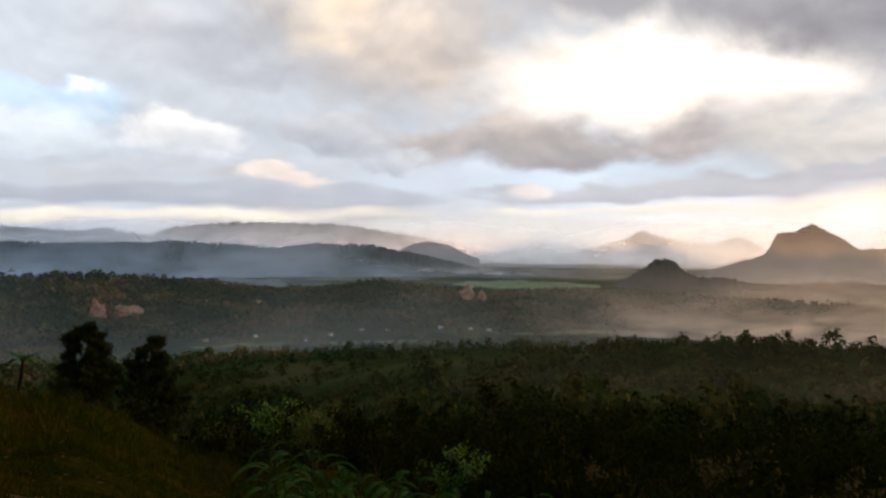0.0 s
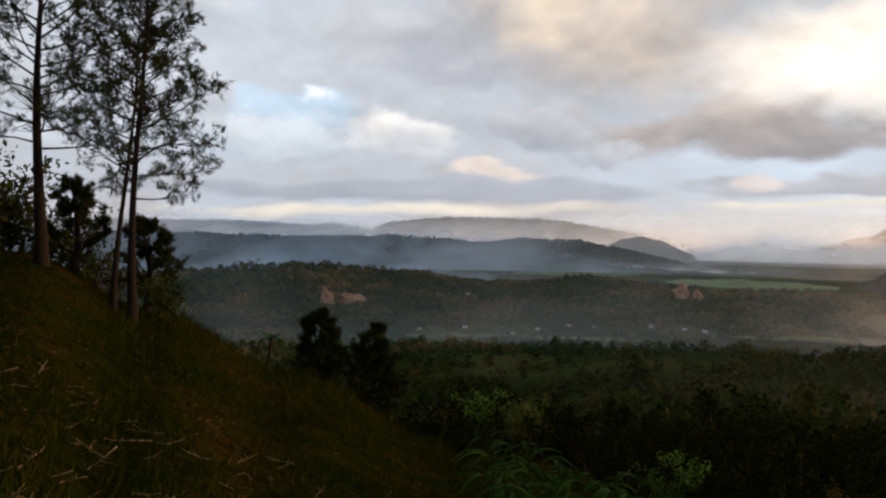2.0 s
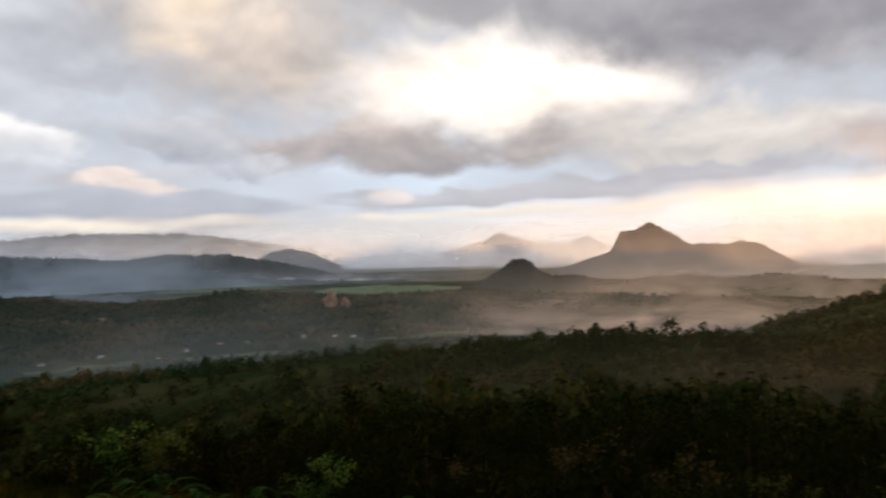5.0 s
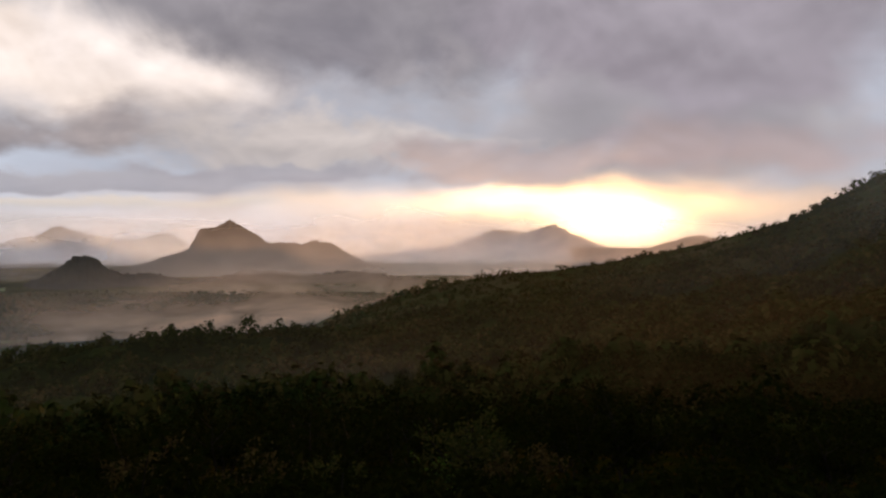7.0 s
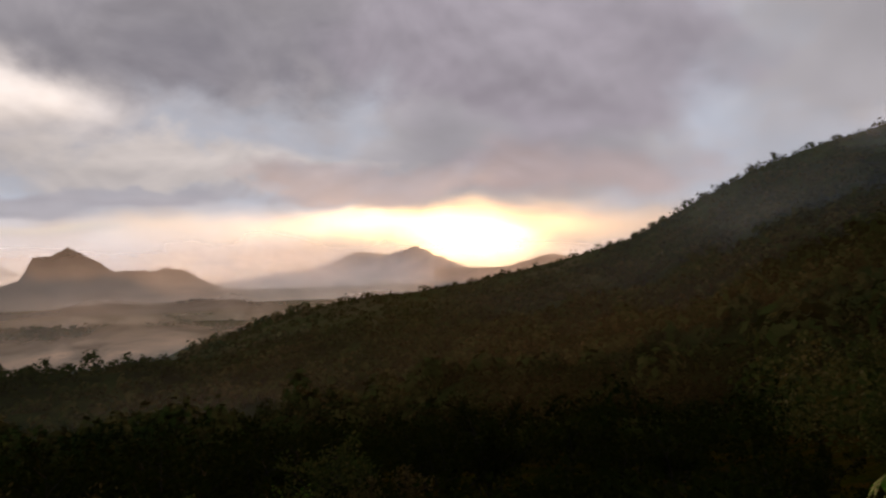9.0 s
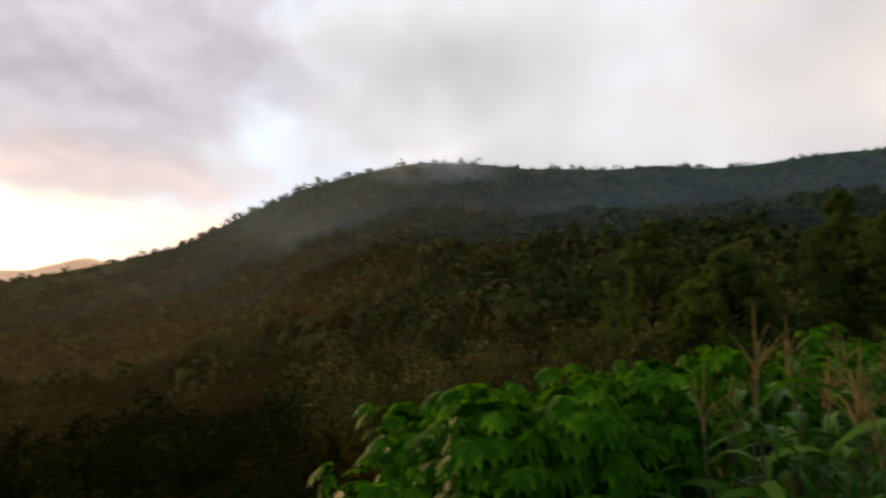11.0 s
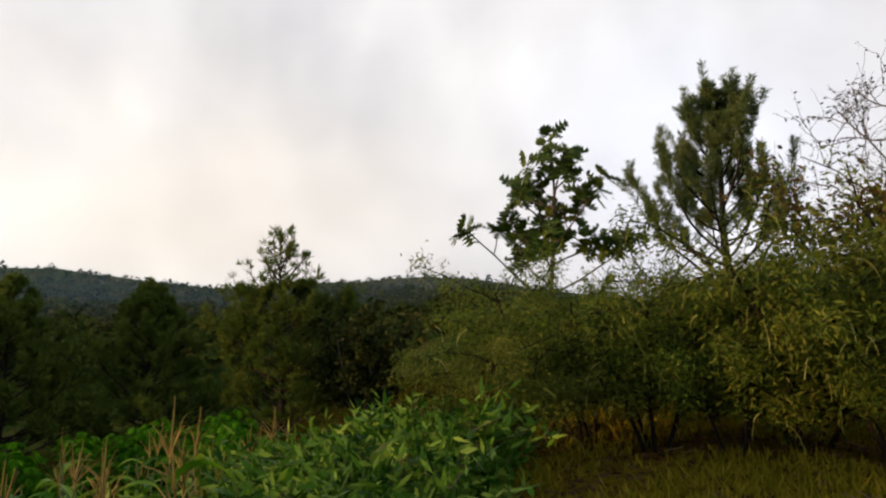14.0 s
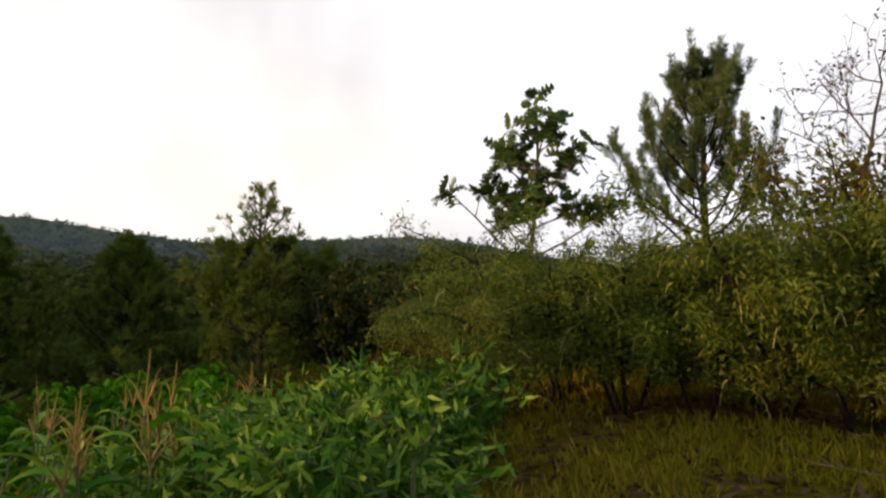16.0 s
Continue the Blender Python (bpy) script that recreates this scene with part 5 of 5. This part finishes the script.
def field_of(kinds, spots, rng, lo, hi):
    for i, (x, y) in enumerate(spots):
        src = kinds[i % len(kinds)]
        ob = src if i < len(kinds) else copy_thing(src, Matrix())
        put(ob, (x, y, float(terrain(x, y)) - 0.02), rng.uniform(0, 360), (rng.uniform(-7, 7), rng.uniform(-7, 7)), rng.uniform(lo, hi))


rng = np.random.default_rng(131)
spots = []
for i in range(14):
    for j in range(22):
        r, a = 4.4 + 0.62 * i + rng.uniform(-0.15, 0.15), 106 + j * 2.2 + rng.uniform(-0.8, 0.8)
        if a > 150.5 - 2.0 * max(0, 7 - r) or (a < 121 and r > 5.2 + (a - 112) * 0.35) or (r < 5.2 and a < 113) or (i > 6 and j % 2):
            continue
        if i % 2 and r > 6 and j % 3 == 0:
            continue
        spots.append((r * math.sin(radians(a)), r * math.cos(radians(a))))
field_of([maize(141 + i, 1.62 + 0.1 * (i % 3), i % 5 in (0, 2, 3)) for i in range(5)], spots, rng, 0.88, 1.08)
spots = []
for i in range(46):
    a, r = rng.uniform(-14, 24), rng.uniform(7.6, 11.0)
    spots.append((r * math.sin(radians(a)), r * math.cos(radians(a))))
# young plants, drawn with the shaded leaf and stalk copies
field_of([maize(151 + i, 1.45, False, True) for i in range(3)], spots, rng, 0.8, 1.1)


def palmate(L):
    q = []
    for th in (-1.5, -0.95, -0.45, 0.0, 0.45, 0.95, 1.5):
        ln = L * (1 - 0.16 * abs(th))
        d, s = np.array((math.cos(th), math.sin(th), -0.25)), np.array((-math.sin(th), math.cos(th), 0))
        q += [(0, 0, 0), d * ln * 0.55 + s * ln * 0.21, d * ln + np.array((0, 0, -0.2 * ln)), d * ln * 0.55 - s * ln * 0.21]
    v = np.array(q, float).reshape(-1, 3)
    return v, np.arange(len(v)).reshape(-1, 4)


def cassava(seed, height):
    rng = np.random.default_rng(seed)
    ob = thing("cassava_plant", "lush cassava plant with domes of bright green palmate leaves", "cassava", "cassava plants")
    for i in range(4):
        th = i * 1.7 + rng.uniform(0, 1)
        line = bend(rng, (0.03 * math.cos(th), 0.03 * math.sin(th), -0.1), (0.15 * math.cos(th), 0.15 * math.sin(th), 1), height * rng.uniform(0.72, 1.0), 7, 0, 0.05)
        stem = part("stem", mesh_of("stem", *tube(line, np.linspace(0.016, 0.009, 8), 6), M_STALK, True), ob)
        cs, ws = [], []
        for j in range(64):
            u = rng.uniform(0.62, 1.0)
            q = np.array([np.interp(u, np.linspace(0, 1, 8), line[:, c]) for c in range(3)])
            t2 = j * 2.399
            up = (u - 0.62) / 0.38
            d = unit(np.array((math.cos(t2), math.sin(t2), -0.2 + 1.1 * up + rng.uniform(-0.2, 0.2))))
            cs.append(q + d * rng.uniform(0.16, 0.30))
            ws.append(d)
        lv, lf = palmate(0.145)
        vs = []
        for c, d in zip(cs, ws):
            out = unit(d * np.array((1, 1, 0.25)) + np.array((0, 0, -0.55)) + rng.normal(0, 0.15, 3))
            side = unit(np.cross((0, 0, 1.0), out))
            up = np.cross(out, side)
            vs.append(c + rng.uniform(0.75, 1.1) * (lv[:, :1] * out + lv[:, 1:2] * side + lv[:, 2:] * up))
        F = (np.arange(len(vs))[:, None, None] * len(lv) + lf[None]).reshape(-1, 4)
        part("foliage", mesh_of("foliage", np.concatenate(vs), F, M_CASSAVA), stem, kind="stuff")
    return ob


spots = []
for a, r in ((96.5, 3.9), (99.5, 4.4), (103.0, 4.3), (106.5, 4.8), (101.5, 5.4), (105, 5.9), (109, 5.5), (111.5, 6.2), (114, 7.4), (116.5, 8.4), (119, 8.0), (122, 9.2), (118, 9.8), (124.5, 10.4), (108.5, 7.2), (104.5, 7.0), (112, 7.0), (114, 9.2), (97.5, 5.6), (110.5, 8.6)):
    spots.append((r * math.sin(radians(a)), r * math.cos(radians(a))))
for i in range(26):
    a, r = 124.5 + 23 * (i % 13) / 12.0 + rng.uniform(-0.5, 0.5), 12.6 + 1.5 * (i // 13) + rng.uniform(-0.4, 0.4)
    spots.append((r * math.sin(radians(a)), r * math.cos(radians(a))))
field_of([cassava(161 + i, 1.58) for i in range(3)], spots[:20], rng, 0.95, 1.15)
field_of([cassava(171 + i, 1.95) for i in range(2)], spots[20:], rng, 0.82, 1.06)


# ---------------------------------------------------------------- ground cover
def cover(name, label, category, count, r0, r1, a0, a1, mat, length, width, flat, seed, power=1.6, keep=None, tuft=1):
    rng = np.random.default_rng(seed)
    n = count // tuft
    r = r0 + (r1 - r0) * rng.uniform(0, 1, n) ** power
    az = np.radians(rng.uniform(a0, a1, n))
    x, y = r * np.sin(az), r * np.cos(az)
    if keep is not None:
        ok = keep(x, y)
        x, y = x[ok], y[ok]
    x, y = np.repeat(x, tuft), np.repeat(y, tuft)
    n = len(x)
    x, y = x + rng.normal(0, 0.05, n), y + rng.normal(0, 0.05, n)
    B = np.stack((x, y, terrain(x, y) - 0.01 + flat * 0.02), 1)
    W = rng.normal(0, 0.5 + flat, (n, 3)) * np.array((1, 1, 1 - flat * 0.8)) + np.array((0, 0, 1.0 - flat * 0.95))
    L = length * np.exp(rng.normal(0, 0.35, n))
    v, f = blades(B, W, rng.normal(0, 1, (n, 3)), L, width, 0.35)
    tagged(new(name, mesh_of(name, v, f, mat)), label, category, kind="stuff")


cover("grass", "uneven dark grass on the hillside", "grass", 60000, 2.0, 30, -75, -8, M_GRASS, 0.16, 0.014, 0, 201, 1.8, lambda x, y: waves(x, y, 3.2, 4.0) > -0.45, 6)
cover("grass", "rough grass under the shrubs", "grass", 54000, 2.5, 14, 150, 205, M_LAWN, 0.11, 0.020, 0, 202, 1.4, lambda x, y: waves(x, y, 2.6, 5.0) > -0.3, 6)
cover("dead_leaves", "dry brown leaves littering the slope", "leaf litter", 6000, 2.5, 24, -75, -10, M_DRY, 0.09, 0.022, 1, 203, 1.6, lambda x, y: waves(x, y, 3.2, 4.0) < 0.35)
cover("dead_leaves", "dry brown leaves under the shrubs", "leaf litter", 7000, 2.5, 12, 155, 205, M_DRY, 0.10, 0.05, 1, 204, 1.2, lambda x, y: waves(x, y, 2.6, 5.0) < 0.3)
cover("grass", "tall seeding grass along the slope's edge", "grass", 6000, 12, 28, -40, -10, M_GRASS, 0.30, 0.02, 0, 205, 0.7, lambda x, y: np.abs(np.degrees(np.arctan2(x, y)) + 24) < 17, 10)


def dry_stick(seed, ln):
    rng = np.random.default_rng(seed)
    line = bend(rng, (-ln / 2, 0, 0.03), (1, 0.1, 0.05), ln, 6, 0.0, 0.10)
    bits = [tube(line, np.linspace(0.008, 0.004, 7), 5)]
    for i in range(2):
        bits.append(tube(bend(rng, line[3 + i], (0.6, rng.choice((-1, 1)), 0.4), ln * 0.3, 3, 0, 0.1), np.linspace(0.006, 0.003, 4), 5))
    me = mesh_of("dry_stick", *join(bits), M_STRAW, True)
    return tagged(new("dry_stick", me), "pale dry stalk lying on the grass", "stick", "dry stalks on the slope")


rng = np.random.default_rng(301)
kinds = [dry_stick(311 + i, 0.30 + 0.12 * i) for i in range(4)]
for i in range(112):
    if i < 96:
        a, r = rng.normal(-40, 9), rng.uniform(4.2, 9.5)
    else:
        a, r = rng.uniform(163, 198), rng.uniform(6.5, 9.0)
    ob = kinds[i] if i < 4 else copy_thing(kinds[i % 4], Matrix())
    put(ob, at(a, r, 0.02), rng.uniform(0, 360), (rng.uniform(-12, 12), rng.uniform(-14, 14)), rng.uniform(0.35, 0.95))


# ---------------------------------------------------------------- valley: cliffs, fields, houses
def rock_material():
    m, t, b = material("sandy_cliff", 0.95, spec=0.1)
    n1, n2 = noise_at(t, 0.06, 8, 0.65), noise_at(t, 0.35, 6, 0.7)
    f = mth(t, "ADD", mth(t, "MULTIPLY", n1, 0.6), mth(t, "MULTIPLY", n2, 0.4))
    t.links.new(ramp(t, f, ((0.36, (0.06, 0.055, 0.035)), (0.47, (0.38, 0.22, 0.14)), (0.60, (0.62, 0.42, 0.30)))), b.inputs["Base Color"])
    bumped(t, b, n2, 1.0, 1.5)
    return m


M_ROCK = rock_material()


def ico(sub):
    bm = bmesh.new()
    bmesh.ops.create_icosphere(bm, subdivisions=sub, radius=1)
    v = np.array([q.co[:] for q in bm.verts])
    f = np.array([[q.index for q in k.verts] for k in bm.faces])
    bm.free()
    return v, f


def cliff(az, el, r, wide, tall, seed):
    """A bare rock face in the ridge's flank: a broken, fluted bluff."""
    rng = np.random.default_rng(seed)
    v, f = ico(4)
    d = unit(v)
    k = 1 + 0.07 * np.sin(d[:, 0] * 6 + seed) + 0.05 * np.sin(d[:, 0] * 19 + d[:, 2] * 3) + 0.08 * np.sin(d[:, 2] * 8 + d[:, 1] * 5 + seed) + rng.normal(0, 0.07, len(d)) + 0.16 * np.sin(d[:, 0] * 3.3 + d[:, 2] * 4.7 + seed * 1.3)
    v = d * k[:, None] * np.array((wide, wide * 0.45, tall))
    v[:, 2] += tall * 0.14 * np.sin(v[:, 0] / wide * 2.2 + seed)
    ob = new("cliff", mesh_of("cliff", v, f, M_ROCK))
    ob.matrix_basis = pose(r * math.sin(radians(az)), r * math.cos(radians(az)), EYE + r * math.tan(radians(el)), 0, 0, -az)
    tagged(ob, "bare sandy rock face in the wooded ridge", "cliff", "cliffs in the ridge")


for i, (a, e, w, h) in enumerate(CLIFFS):
    cliff(a, e, flank(a, e) - w * 0.2, w, h, 400 + i)


def field(label, a0, a1, e0, e1, col, seed):
    """A cultivated field lying on the valley floor."""
    m, t, b = material("field_crop", 0.9, spec=0.1)
    n = noise_at(t, 0.03, 6, 0.6)
    t.links.new(ramp(t, n, ((0.35, tuple(c * 0.6 for c in col)), (0.65, col))), b.inputs["Base Color"])
    bumped(t, b, n, 0.5, 0.5)
    az = np.linspace(a0, a1, 60)
    q = np.linspace(0, 1, 14)
    r0, r1 = -(EYE + 143) / math.tan(radians(e0)), -(EYE + 143) / math.tan(radians(e1))
    Q, A = np.meshgrid(q, az, indexing="ij")
    edge = waves(A * 40, Q * 90, 90, seed, 3)
    f = (A - a0) / (a1 - a0)
    R = (r0 + r1) / 2 + (Q - 0.5) * (r1 - r0) * np.sin(np.pi * np.clip(f, 0.02, 0.98)) ** 0.5 + edge * abs(r1 - r0) * 0.12
    x, y = R * np.sin(np.radians(A)), R * np.cos(np.radians(A))
    z = terrain(x, y) + 1.2
    tagged(new("field", mesh_of("field", np.stack((x, y, z), -1).reshape(-1, 3), grid_faces(14, 60)[:, ::-1], m, True)), label, "field", kind="structure")


field("pale green rice fields on the plain", 3, 15, -4.25, -3.55, (0.17, 0.26, 0.09), 1)
field("green field on the plain", -9, 1, -3.6, -3.25, (0.12, 0.18, 0.07), 2)
field("green fields before the village", -18, 2, -9.1, -8.75, (0.12, 0.16, 0.05), 3)
field("pale field beside the wooded knoll", 6, 16, -8.2, -7.85, (0.14, 0.17, 0.06), 4)


def house(seed):
    rng = np.random.default_rng(seed)
    ob = thing("house", "small white-walled village house with a pitched tin roof", "house", "village houses")
    mw, t, b = material("lime_wall", 0.85)
    n = noise_at(t, 0.8, 5)
    t.links.new(ramp(t, n, ((0.3, (0.42, 0.40, 0.36)), (0.7, (0.68, 0.66, 0.62)))), b.inputs["Base Color"])
    mr, t, b = material("tin_roof", 0.45, 0.3)
    n = noise_at(t, 1.5, 5)
    c = (0.62, 0.62, 0.64) if seed % 2 else (0.40, 0.20, 0.13)
    t.links.new(ramp(t, n, ((0.3, tuple(q * 0.6 for q in c)), (0.7, c))), b.inputs["Base Color"])
    w, d, h = 4.5, 3.5, 3.4
    v = np.array([(-w, -d, -1), (w, -d, -1), (w, d, -1), (-w, d, -1), (-w, -d, h), (w, -d, h), (w, d, h), (-w, d, h)], float)
    wall = part("wall", mesh_of("wall", v, [(0, 1, 5, 4), (1, 2, 6, 5), (2, 3, 7, 6), (3, 0, 4, 7), (4, 5, 6, 7)], mw), ob)
    e = 0.7
    v = np.array([(-w - e, -d - e, h - 0.2), (w + e, -d - e, h - 0.2), (w + e, 0, h + 2.3), (-w - e, 0, h + 2.3), (w + e, d + e, h - 0.2), (-w - e, d + e, h - 0.2)], float)
    v = np.concatenate((v, v - np.array((0, 0, 0.18))))
    part("roof", mesh_of("roof", v, [(0, 1, 2, 3), (3, 2, 4, 5), (6, 9, 8, 7), (9, 11, 10, 8), (0, 6, 7, 1), (5, 4, 10, 11), (1, 7, 8, 2), (2, 8, 10, 4), (0, 3, 9, 6), (3, 5, 11, 9)], mr), ob)
    for sx in (-2.2, 2.0):
        v = np.array([(sx - 0.6, -d - 0.04, 1.0), (sx + 0.6, -d - 0.04, 1.0), (sx + 0.6, -d - 0.04, 2.3), (sx - 0.6, -d - 0.04, 2.3)], float)
        v = np.concatenate((v, v + np.array((0, 0.1, 0))))
        part("window", mesh_of("window", v, [(0, 1, 2, 3), (0, 4, 5, 1), (3, 2, 6, 7), (0, 3, 7, 4), (1, 5, 6, 2)], M_BARK), wall)
    return ob


rng = np.random.default_rng(501)
homes = [house(1), house(2), house(3)]
for i, (a, e, k) in enumerate(((-9.24, -8.55, 1.1), (-16.8, -8.2, 0.9), (7.77, -7.39, 1.2), (2.0, -7.5, 1.0), (-4.5, -7.7, 0.9), (-2.4, -7.7, 0.8), (9.3, -7.2, 0.9), (0.8, -7.4, 0.8), (-13.0, -8.0, 0.8), (4.5, -7.6, 0.8), (-7.0, -8.0, 0.8), (6.0, -7.7, 0.9))):
    r = flank(a, e)
    ob = homes[i] if i < 3 else copy_thing(homes[i % 3], Matrix())
    put(ob, at(a, r), -a + rng.uniform(-35, 35), (0, 0), k * 0.75)
